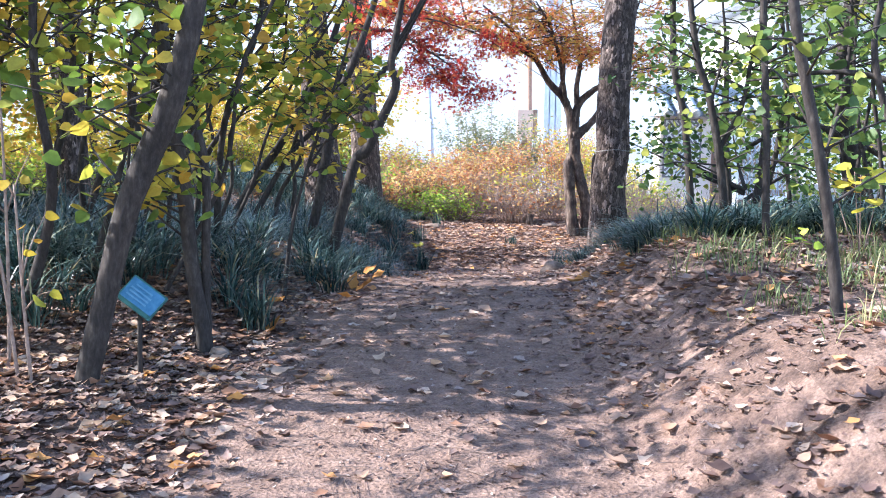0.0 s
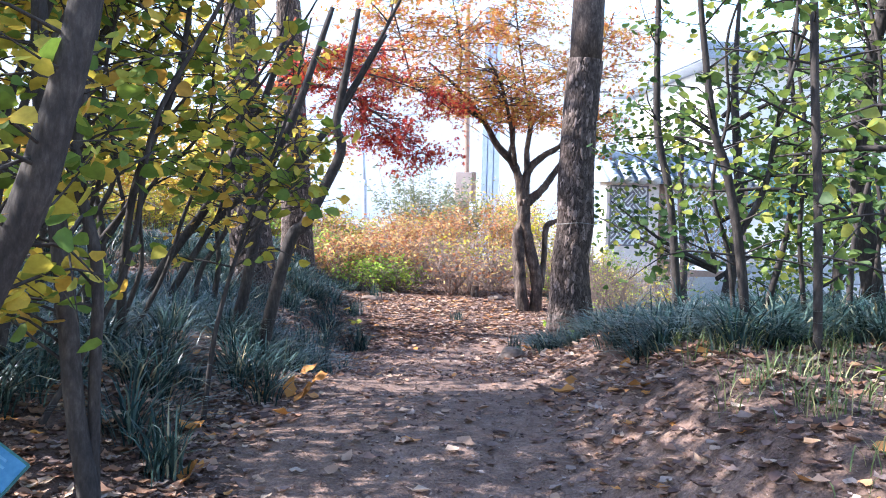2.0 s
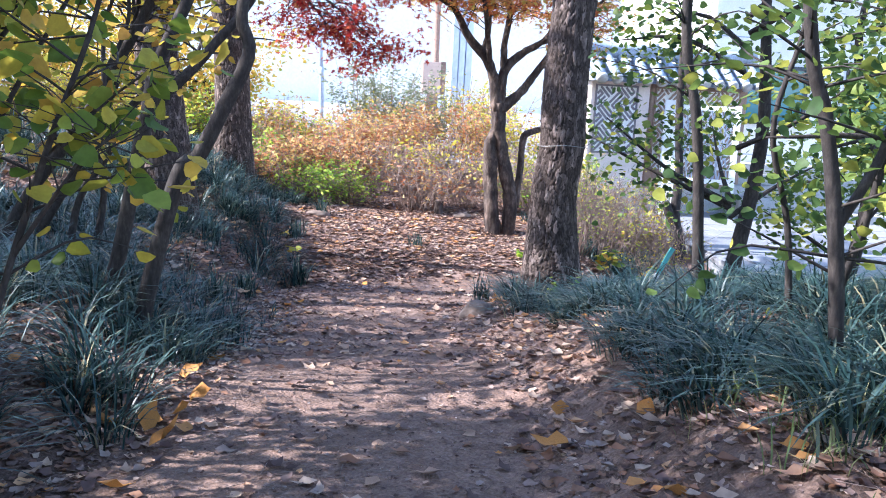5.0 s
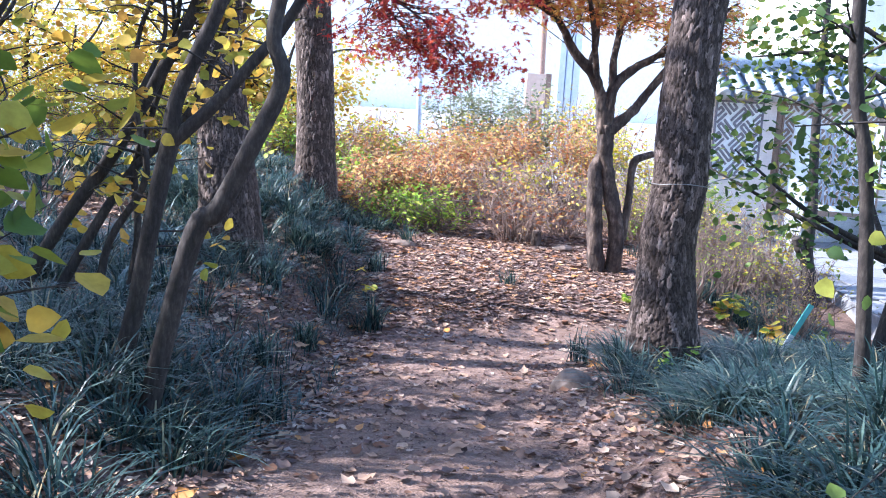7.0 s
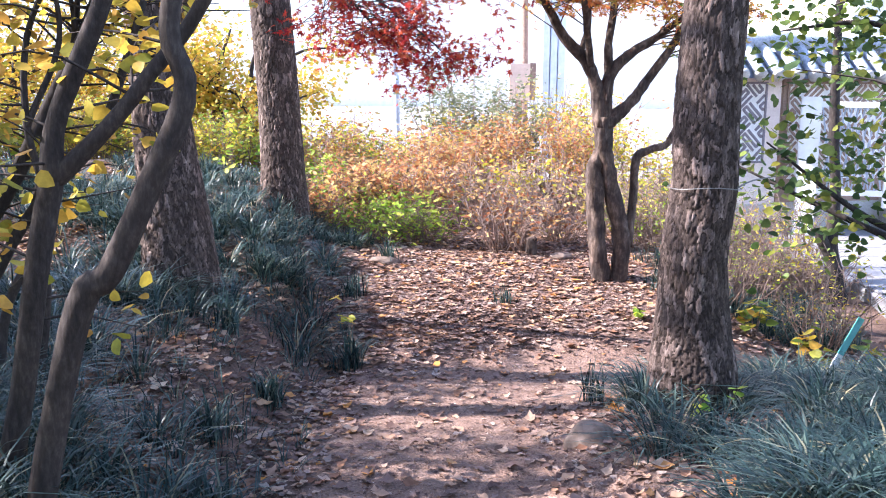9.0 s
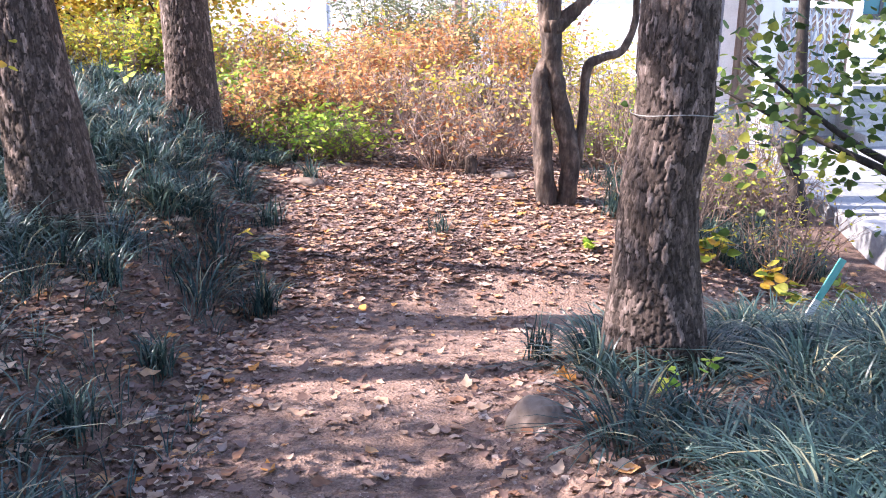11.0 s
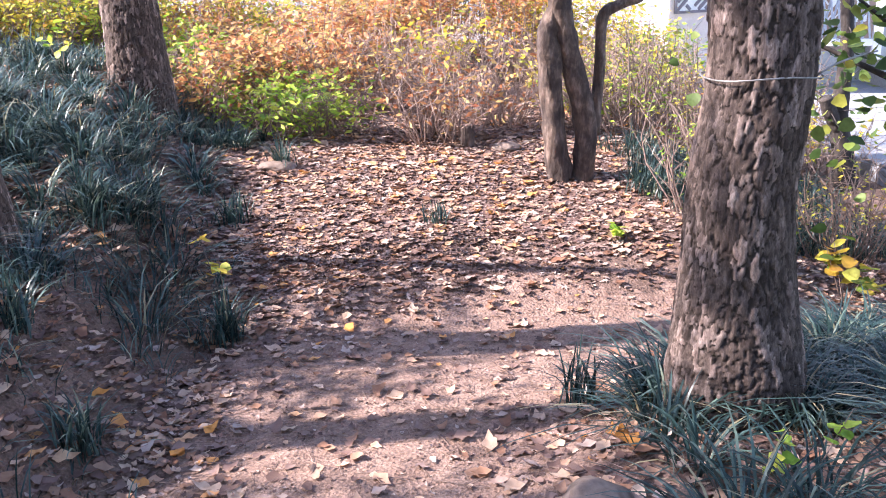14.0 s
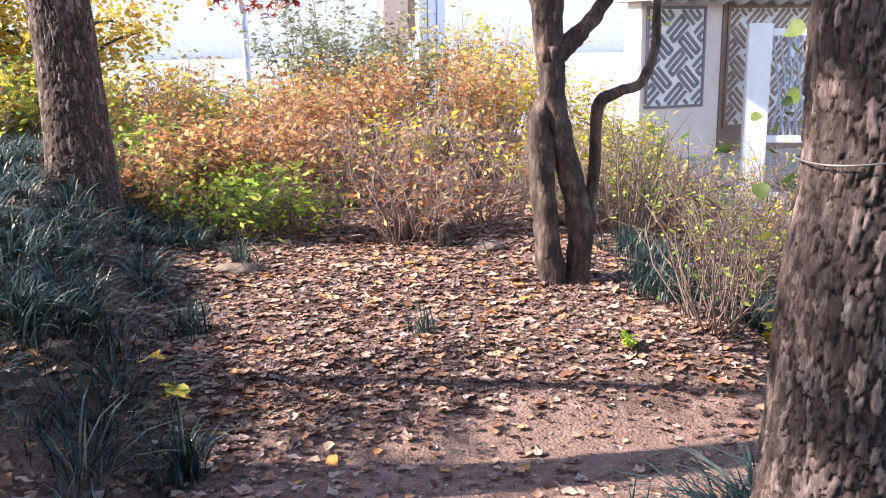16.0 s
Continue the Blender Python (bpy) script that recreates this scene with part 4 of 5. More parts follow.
    v, f = blades(at, g.uniform(0.06, 0.18, len(at)), 0.005, g, 0.7)
    tagged(link_mesh("meadow_grass", v, f, GRASS_PALE), "pale green grass tufts on the sunny bank", "grass", kind="stuff")


lily_turf()


def litter():
    g = np.random.default_rng(11)

    def dens(x, y):
        l, r = np.interp(y, LY, LX), np.interp(y, RY, RX)
        inside = np.minimum(x - l, r - x)
        d = 0.05 + 0.05 * step(8.0, 10.0, y) + 0.6 * step(0.32, -0.15, inside)
        d = np.where(x < l, 1.05 * step(2.6, 1.0, l - x) * (1.0 - 0.3 * step(5.5, 6.5, y) * step(9.2, 8.2, y)), d)
        d = np.where((x > r) & (y < 11), (0.34 + 0.2 * step(4.5, 6.0, y)) * step(2.4, 0.8, x - r), d)
        d = d * step(0.5, 3.0, y)
        return np.where(y > 11.6, 0.16 + 0.72 * step(11.7, 12.7, y - 0.25 * np.minimum(x, 1.5)) * step(4.3, 3.4, x) * step(16.5, 15.4, y), d) * (0.65 + 0.8 * (value_noise(x, y, 0.9, 31) + 0.25))

    keep = lambda x, y, r: r < dens(x, y)
    for mat, n, lo, hi, label in ((DRY_LEAF, 60000, 0.03, 0.085, "dry tan and orange leaves strewn over the path"), (BROWN_LEAF, 110000, 0.02, 0.07, "dark brown leaf litter over the ground")):
        at = on_ground(spread(n, -3.2, 4.4, 0.8, 16.4, keep, g) + np.array([0, 0, 0.006]))
        v, f = scatter(CURL, at, lo + (hi - lo) * g.random(len(at)) ** 1.6, g, 0.74, 0.0)
        tagged(link_mesh("fallen_leaves", v, f, mat), label, "leaves", kind="stuff")
    at = on_ground(spread(26000, -1.2, 4.2, 11.2, 16.0, lambda x, y, r: r < 0.9 * step(12.1, 13.0, y), g) + np.array([0, 0, 0.01]))
    v, f = scatter(STAR, at, g.uniform(0.04, 0.075, len(at)), g, 0.72, 0.0)
    tagged(link_mesh("fallen_leaves", v, f, BROWN_LEAF), "reddish-brown lobed leaves heaped beneath the maple", "leaves", kind="stuff")
    # straws and small twigs on the bare path
    at = on_ground(spread(46000, -1.6, 2.6, 1.4, 13.4, lambda x, y, r: r < 0.55 + 0.5 * value_noise(x, y, 2.1, 33), g) + np.array([0, 0, 0.003]))
    v, f = scatter(CURL, at, 0.006 + 0.018 * g.random(len(at)) ** 2, g, 0.5, 0.0)
    tagged(link_mesh("leaf_crumbs", v, f, BROWN_LEAF), "crumbled bits of leaf and bark on bare earth", "leaves", kind="stuff")
    at = on_ground(spread(9000, -1.3, 2.4, 1.0, 13.0, lambda x, y, r: r < 0.8, g) + np.array([0, 0, 0.004]))
    az = g.uniform(0, 6.28, len(at))
    L = g.uniform(0.03, 0.13, len(at))
    d = np.stack([np.cos(az) * L, np.sin(az) * L, g.uniform(0, 0.006, len(at))], 1)
    w = np.stack([-np.sin(az), np.cos(az), np.zeros(len(at))], 1) * 0.0013
    up = np.array([0, 0, 0.002])
    v = np.stack([at - w, at + w, at + up, at + d - w, at + d + w, at + d + up], 1).reshape(-1, 3)
    f = [tuple(6 * i + j for j in q) for i in range(len(at)) for q in ((0, 2, 5, 3), (1, 4, 5, 2), (0, 3, 4, 1))]
    tagged(link_mesh("dry_straw", v, f, TWIG), "dry grass stalks and twigs on the path", "straw", kind="stuff")


litter()


def big_leaves():
    """Large single leaves on the path, each a thing of its own."""
    g = np.random.default_rng(17)
    metas = []
    for k in range(5):
        v, f = scatter(CURL, np.zeros((1, 3)), [1.0], np.random.default_rng(k), 0.9, 0.0)
        me = bpy.data.meshes.new("fallen_leaf")
        me.from_pydata([tuple(p) for p in v], [], f)
        me.materials.append((DRY_LEAF, BROWN_LEAF, DRY_LEAF, DRY_LEAF, BROWN_LEAF)[k])
        me.shade_smooth()
        metas.append(me)
    for i in range(150):
        y = g.uniform(1.5, 11.5)
        l, r = np.interp(y, LY, LX), np.interp(y, RY, RX)
        x = g.uniform(l - 0.2, r + 0.2)
        k = g.integers(0, 5)
        ob = new("fallen_leaf", metas[k])
        s = g.uniform(0.05, 0.095)
        ob.matrix_world = pose(x, y, H(x, y) + 0.012, g.normal(0, 8), g.normal(0, 8), g.uniform(0, 360)) @ Matrix.Scale(s, 4)
        tagged(ob, ("large curled tan leaf lying on the path", "large dark brown leaf lying on the path", "large curled tan leaf lying on the path", "large pale dry leaf lying on the path", "large reddish-brown leaf lying on the path")[k], "leaf", "large leaves on the path")

    for i in range(16):
        y = g.uniform(4.4, 9.2) if i < 10 else g.uniform(5.2, 10.2)
        x = np.interp(y, LY, LX) + g.uniform(-0.25, 0.15) if i < 10 else np.interp(y, RY, RX) + g.uniform(-0.1, 0.3)
        v, f = scatter(CURL, np.zeros((1, 3)), [1.0], np.random.default_rng(60 + i), 0.5, 0.0)
        ob = link_mesh("fallen_leaf", v, f, RUST_LEAF)
        ob.matrix_world = pose(x, y, H(x, y) + 0.03, g.normal(0, 25), g.normal(0, 25), g.uniform(0, 360)) @ Matrix.Scale(g.uniform(0.09, 0.14), 4)
        tagged(ob, "large crumpled orange leaf at the grass edge", "leaf", "large leaves on the path")


big_leaves()


def shrub(x, y, tall, wide, mat, seed, label, leaves=700, bare=0.4, wood=None, leaf=(0.035, 0.095)):
    g = np.random.default_rng(seed)
    z = H(x, y)
    t = thing("shrub", x, y, z - 0.03, label, "shrub", "autumn shrubs beyond the path")
    pieces, spots = [], []
    for k in range(34):
        a, rr = g.uniform(0, 6.28), wide * math.sqrt(g.random()) * 0.5
        b = np.array([math.cos(a) * rr * 0.4, math.sin(a) * rr * 0.4, 0.0])
        e = np.array([math.cos(a) * rr * 1.25, math.sin(a) * rr * 1.25, tall * g.uniform(0.65, 1.05)])
        m = (b + e) / 2 + g.normal(0, 0.09, 3)
        pieces.append(tube([(*b, 0.006), (*m, 0.0045), (*e, 0.002)], 4, 6))
        spots += [m + (e - m) * q for q in g.uniform(0, 1, 6)]
        for j in range(5):
            o = b + (m - b) * g.uniform(0.5, 1.0) if j > 2 else m + (e - m) * g.uniform(0, 0.8) * (j < 3)
            q = o + np.array([g.normal(0, 0.16), g.normal(0, 0.16), g.uniform(0.02, 0.25)])
            pieces.append(tube([(*o, 0.003), (*((o + q) / 2 + g.normal(0, 0.015, 3)), 0.0025), (*q, 0.0012)], 3, 4))
            spots.append(q)
    v, f = joined(pieces)
    tagged(link_mesh("stem_growth", v, f, wood or TWIG, t), kind="stuff")
    spots = np.array(spots)
    spots = spots[spots[:, 2] > tall * bare * g.uniform(0.6, 1.1, len(spots))]
    leaves = int(leaves * 0.6)
    at = spots[g.integers(0, len(spots), leaves)] + g.normal(0, 0.055, (leaves, 3))
    v, f = scatter(OVAL, at, g.uniform(*leaf, leaves), g, 0.1, 0.15)
    link_mesh("foliage", v, f, mat, t)


def hedge():
    g = np.random.default_rng(33)
    for k in range(46):
        row = k // 12
        y = 15.2 + row * 1.15 + g.uniform(-0.3, 0.3)
        x = -1.0 + (k % 12) * 0.47 + g.uniform(-0.2, 0.2) - 0.12 * row
        if y < 15.6 and (x < 0.0):
            y += 0.6
        warm = value_noise(x, y, 0.8, 44) + 0.1 * (row - 1)
        twiggy = row <= 1 and x > 0.75
        pick = 2 if (row == 0 and x < 0.75 and g.random() < 0.8) else int(g.choice([0, 1, 2], p=(0.66, 0.27, 0.07) if warm > -0.1 and x < 1.2 else (0.36, 0.52, 0.12)))
        tall = (0.5, 0.78, 0.95, 1.1)[row] * g.uniform(0.85, 1.12) * (1 + 0.42 * step(0.4, 1.4, x) * (row > 1)) * (0.8 if pick == 2 else 1.0)
        shrub(x, y, tall, g.uniform(0.75, 1.0), (SHRUB_RUST, SHRUB_YELLOW, SHRUB_GREEN)[pick], 500 + k,
              ("twiggy shrub with rust-coloured autumn leaves", "twiggy shrub with yellow autumn leaves", "low shrub with light green leaves")[pick], 300 if twiggy else (1000, 1400, 1500, 1500)[row], 0.45 if twiggy else 0.2, PALE_TWIG if twiggy or row == 2 else TWIG)
    for k in range(14):
        x, y = -4.2 - 0.9 * (k % 7) + g.uniform(-0.3, 0.3), 12.5 + 3.4 * (k // 7) + g.uniform(-0.6, 0.6) + 0.5 * (k % 3)
        shrub(x - 0.9, y, g.uniform(0.6, 0.85), 1.7, SHRUB_YELLOW if k % 3 else SHRUB_GREEN, 680 + k, "tall shrub with yellow autumn leaves" if k % 3 else "tall shrub with light green leaves", 2300, 0.08)
    for k in range(16):
        x, y = -1.9 - 0.45 * (k % 8) + g.uniform(-0.15, 0.15), 16.9 + 1.5 * (k // 8) + g.uniform(-0.3, 0.3)
        shrub(x, y, g.uniform(0.6, 1.0), 0.95, SHRUB_YELLOW if k % 3 else SHRUB_GREEN, 640 + k, "twiggy shrub with yellow autumn leaves" if k % 3 else "low shrub with light green leaves", 1500, 0.2)
    for k, (x, y) in enumerate(((2.6, 13.0), (3.0, 13.7), (3.5, 14.5), (3.2, 15.4), (2.7, 14.8), (3.7, 13.2), (3.9, 15.8), (4.4, 15.6))):
        shrub(x, y, g.uniform(0.7, 1.0), 0.8, SHRUB_YELLOW if k % 2 else SHRUB_GREEN, 600 + k, "thin open shrub with sparse yellow-green leaves", 420, 0.2, TWIG, (0.025, 0.05))

    shrub(0.7, 19.0, 2.0, 1.7, PALE_LEAF, 900, "tall airy bush with pale grey-green leaves", 5200, 0.15, PALE_TWIG)
    shrub(1.25, 18.8, 1.55, 1.3, PALE_LEAF, 901, "airy bush with pale grey-green leaves", 3600, 0.15, PALE_TWIG)


hedge()


def tuft(x, y, n, length, mat, label, name="grass_clump", width=0.009, lean=0.6):
    g = np.random.default_rng(int(abs(x * 100 + y * 10)) + 3)
    t = thing(name, x, y, H(x, y), label, "plant")
    at = np.stack([g.normal(0, 0.04, n), g.normal(0, 0.04, n), np.full(n, -0.01)], 1)
    v, f = blades(at, length * g.uniform(0.6, 1.15, n), width, g, lean)
    tagged(link_mesh("leaf_tuft", v, f, mat, t), kind="stuff")


tuft(-0.28, 12.05, 90, 0.34, GRASS_BLUE, "dark strappy grass clump at the path edge")
tuft(-0.35, 13.4, 60, 0.3, GRASS_BLUE, "dark strappy grass clump among fallen leaves")
tuft(0.95, 13.2, 40, 0.18, GRASS_BLUE, "small grass tuft among fallen leaves")
tuft(-0.95, 4.9, 70, 0.32, GRASS_BLUE, "strappy grass clump behind the sign")
tuft(-0.75, 9.7, 70, 0.3, GRASS_BLUE, "dark strappy grass clump on the leafy bank")
tuft(-0.62, 10.6, 80, 0.3, GRASS_BLUE, "dark strappy grass clump on the leafy bank")
tuft(-0.95, 11.1, 70, 0.32, GRASS_BLUE, "dark strappy grass clump on the leafy bank")
tuft(-0.55, 9.0, 70, 0.32, GRASS_BLUE, "dark strappy grass clump on the leafy bank")
tuft(-0.8, 13.0, 80, 0.32, GRASS_BLUE, "dark strappy grass clump on the leafy bank")
tuft(-1.0, 12.5, 70, 0.3, GRASS_BLUE, "dark strappy grass clump on the leafy bank")
tuft(-0.1, 14.4, 60, 0.3, GRASS_BLUE, "pale strappy grass clump before the shrubs")
tuft(1.32, 10.8, 60, 0.3, GRASS_BLUE, "grass clump spilling onto the path beside the pine")


def seedling(x, y, n, size, mat, tall, label):
    g = np.random.default_rng(int(abs(x * 70 + y * 30)))
    t = thing("seedling", x, y, H(x, y), label, "plant")
    pieces, at = [], []
    for k in range(max(2, n // 5)):
        e = np.array([g.normal(0, tall * 0.3), g.normal(0, tall * 0.3), tall * g.uniform(0.6, 1)])
        pieces.append(tube([(0, 0, -0.02, 0.003), (*(e * 0.6), 0.0025), (*e, 0.0015)], 4, 5))
        at += [e * q + g.normal(0, size * 0.4, 3) for q in g.uniform(0.6, 1, 5)]
    v, f = joined(pieces)
    tagged(link_mesh("stem_growth", v, f, TWIG, t), kind="stuff")
    at = np.array(at)
    v, f = scatter(HEART, at, size * g.uniform(0.7, 1.2, len(at)), g, 0.5, 0.1)
    link_mesh("foliage", v, f, mat, t)


seedling(2.03, 12.8, 16, 0.06, SHRUB_GREEN, 0.10, "bright green seedling among fallen leaves")
seedling(1.72, 9.75, 18, 0.05, SHRUB_GREEN, 0.32, "light green seedling at the foot of the pine")
seedling(-0.3, 12.35, 10, 0.075, SHRUB_YELLOW, 0.42, "yellow-green leafy shoot above the grass clump")
seedling(-1.75, 15.0, 16, 0.08, SHRUB_GREEN, 0.5, "bright green shoot in bank grass")
seedling(3.35, 12.5, 44, 0.09, GREEN_LEAF, 0.4, "leafy yellow-green plant beyond the pine")
seedling(3.0, 12.9, 40, 0.09, GREEN_LEAF, 0.35, "leafy green plant beyond the pine")
seedling(3.7, 12.2, 44, 0.09, GREEN_LEAF, 0.45, "leafy green plant beyond the pine")
seedling(1.55, 4.35, 14, 0.05, SHRUB_GREEN, 0.16, "small green weed on the sunny bank")
seedling(1.95, 4.6, 22, 0.075, SHRUB_YELLOW, 0.55, "yellow-leaved shoot on the sunny bank")


def lump(name, x, y, z, sx, sy, sz, mat, seed, label, category):
    bm = bmesh.new()
    bmesh.ops.create_icosphere(bm, subdivisions=4, radius=1.0)
    for v in bm.verts:
        k = 1 + 0.22 * noise.noise(v.co * 1.3 + Vector((seed, 0, 0))) + 0.06 * noise.noise(v.co * 4 + Vector((0, seed, 0)))
        v.co = Vector((v.co.x * sx * k, v.co.y * sy * k, v.co.z * sz * k))
    ob = part(name, bm, mat, smooth=True)
    ob.location = (x, y, z)
    return tagged(ob, label, category)


lump("rock", 1.13, 9.86, H(1.13, 9.86) + 0.0, 0.125, 0.11, 0.12, ROCK, 2, "rounded brown rock at the path edge", "rock")
lump("rock", -0.15, 14.35, H(-0.15, 14.35) + 0.01, 0.15, 0.09, 0.05, ROCK, 5, "flat grey stone beside the shrubs", "rock")
lump("rock", -1.02, 4.45, H(-1.02, 4.45) + 0.02, 0.05, 0.045, 0.035, ROCK, 8, "small brown stone at the sapling base", "rock")
lump("rock", 1.62, 14.6, H(1.62, 14.6) + 0.02, 0.11, 0.08, 0.04, ROCK, 11, "low reddish stone beside the stump", "rock")


def stump():
    x, y = 1.33, 14.75
    z = H(x, y)
    t = thing("tree_stump", x, y, z, "short sawn tree stump beside the shrubs", "stump")
    v, f = tube([(0, 0, -0.08, 0.066), (0, 0, 0.02, 0.058), (0.004, 0, 0.1, 0.054), (0.006, 0, 0.17, 0.053)], 18, 14, 0.03, 4)
    link_mesh("bark", v, f, MAPLE_BARK, t)
    v, f = tube([(0.006, 0, 0.168, 0.047), (0.006, 0, 0.176, 0.045)], 18, 3)
    link_mesh("cut_face", v, f, TWIG, t, "pale weathered cut face")


stump()


def plant_sign():
    x, y = -1.235, 4.0
    z = H(x, y)
    t = thing("plant_sign", x, y, z, "small blue plant sign tilted on a dark stake", "sign")
    v, f = tube([(0.0, 0, -0.1, 0.011), (0.0, 0, 0.12, 0.011), (0.005, 0, 0.29, 0.010)], 8, 6)
    link_mesh("stake", v, f, STAKE, t)
    m = Matrix.Translation((0.02, -0.02, 0.335)) @ Euler((radians(-32), radians(35), radians(-8))).to_matrix().to_4x4()
    bm = bmesh.new()
    box(bm, -0.085, 0.085, -0.006, 0.006, -0.06, 0.06, 0.003, m)
    plate = part("plate", bm, SIGN_EDGE, t)
    bm = bmesh.new()
    box(bm, -0.078, 0.078, -0.0095, -0.0065, -0.042, 0.052, 0.001, m)
    part("face", bm, BLUE_SIGN, plate, "glossy light blue face")
    for k, (w, h) in enumerate(((0.05, 0.03), (0.062, 0.012), (0.058, -0.004), (0.06, -0.02))):
        bm = bmesh.new()
        box(bm, -w, w * 0.6, -0.0115, -0.0097, h - 0.004, h + 0.003, 0, m)
        part("text_line", bm, SIGN_TEXT, plate, "faint pale line of lettering")


plant_sign()


def bare_shoots():
    g = np.random.default_rng(71)
    for x, y, tall, lean in ((-1.62, 3.75, 1.0, -0.16), (-1.55, 3.7, 0.75, -0.05), (-1.75, 3.95, 1.25, 0.02)):
        z = H(x, y)
        t = thing("bare_shoot", x, y, z, "thin pale shoot with few leaves beside saplings", "plant", "pale shoots beside the path")
        line = [(0, 0, -0.05, 0.008), (lean * 0.3 * tall, g.normal(0, 0.02), tall * 0.4, 0.007), (lean * tall, g.normal(0, 0.03), tall, 0.004)]
        pieces = [tube(line, 6, 14, 0.03, 3)]
        at = []
        for k in range(4):
            q = smooth_line(line, 20)[int(g.uniform(7, 19)), :3]
            e = q + np.array([g.normal(0, 0.14), g.normal(0, 0.08), g.uniform(0.08, 0.26)])
            pieces.append(tube([(*q, 0.004), (*((q + e) / 2 + [0, 0, 0.02]), 0.003), (*e, 0.0015)], 4, 6))
            at += [e, q + (e - q) * 0.6]
        v, f = joined(pieces)
        link_mesh("stem", v, f, PALE_TWIG, t)
        v, f = scatter(HEART, np.array(at), g.uniform(0.04, 0.075, len(at)), g, 0.3, 0.3)
        tagged(link_mesh("foliage", v, f, GREEN_LEAF, t), kind="stuff")


bare_shoots()


def tag_stake():
    x, y = 2.82, 11.0
    z = H(x, y)
    t = thing("marker_stake", x, y, z, "teal and white marker strip leaning in grass", "marker")
    m = pose(-0.03, 0, 0.08, 0, 26, 0)
    for z0, z1, mat, nm in ((0.2, 0.46, TEAL, "teal_strip"), (0.02, 0.2, WHITE_PAINT, "white_foot")):
        bm = bmesh.new()
        box(bm, -0.022, 0.022, -0.004, 0.004, z0, z1, 0.002, m)
        part(nm, bm, mat, t)


tag_stake()

# ---- the wall, gate and buildings ----


def slab(name, x0, x1, y0, y1, z0, z1, mat, label, category, kind="structure"):
    bm = bmesh.new()
    box(bm, x0, x1, y0, y1, z0, z1, 0.01)
    return tagged(part(name, bm, mat), label, category, kind=kind)


def lattice(bm, w, h, bar, deep, m):
    """Key fret turned by 45 degrees: hooked bundles of bars, alternately crossing, inside a panel w by h."""
    unit = bar * 1.9
    n = int((w + h) / (unit * 3)) + 3

    def rod(u0, v0, u1, v1):
        """One straight bar in the fret's own turned grid, cut at the panel's edge."""
        p0, p1 = (np.array([u - v, u + v]) * 0.7071 * unit for u, v in ((u0, v0), (u1, v1)))
        lo, hi = 0.0, 1.0
        e = bar * 0.4
        for k, top in ((0, w), (1, h)):
            d = p1[k] - p0[k]
            a, b = sorted(((e - p0[k]) / d, (top - e - p0[k]) / d))
            lo, hi = max(lo, a), min(hi, b)
        if hi - lo < 0.05:
            return
        a, b = p0 + (p1 - p0) * lo, p0 + (p1 - p0) * hi
        c, L = (a + b) / 2, np.linalg.norm(b - a) + bar * 0.4
        box(bm, -L / 2, L / 2, -deep, 0, -bar / 2, bar / 2, 0, m @ pose(c[0], -0.001 * (u0 == u1), c[1], 0, -math.degrees(math.atan2(b[1] - a[1], b[0] - a[0])), 0))

    for i in range(-n, 2 * n):
        for j in range(-n, 2 * n):
            u, v = i * 4, j * 4
            if (i + j) % 2:
                for k in (0, 1, 2):
                    rod(u + k, v - 0.8, u + k, v + 3.2)
                rod(u, v + 3.2, u + 1, v + 3.2)
                rod(u + 1, v - 0.8, u + 2, v - 0.8)
            else:
                for k in (0, 1, 2):
                    rod(u - 0.8, v + k, u + 3.2, v + k)
                rod(u - 0.8, v, u - 0.8, v + 1)
                rod(u + 3.2, v + 1, u + 3.2, v + 2)


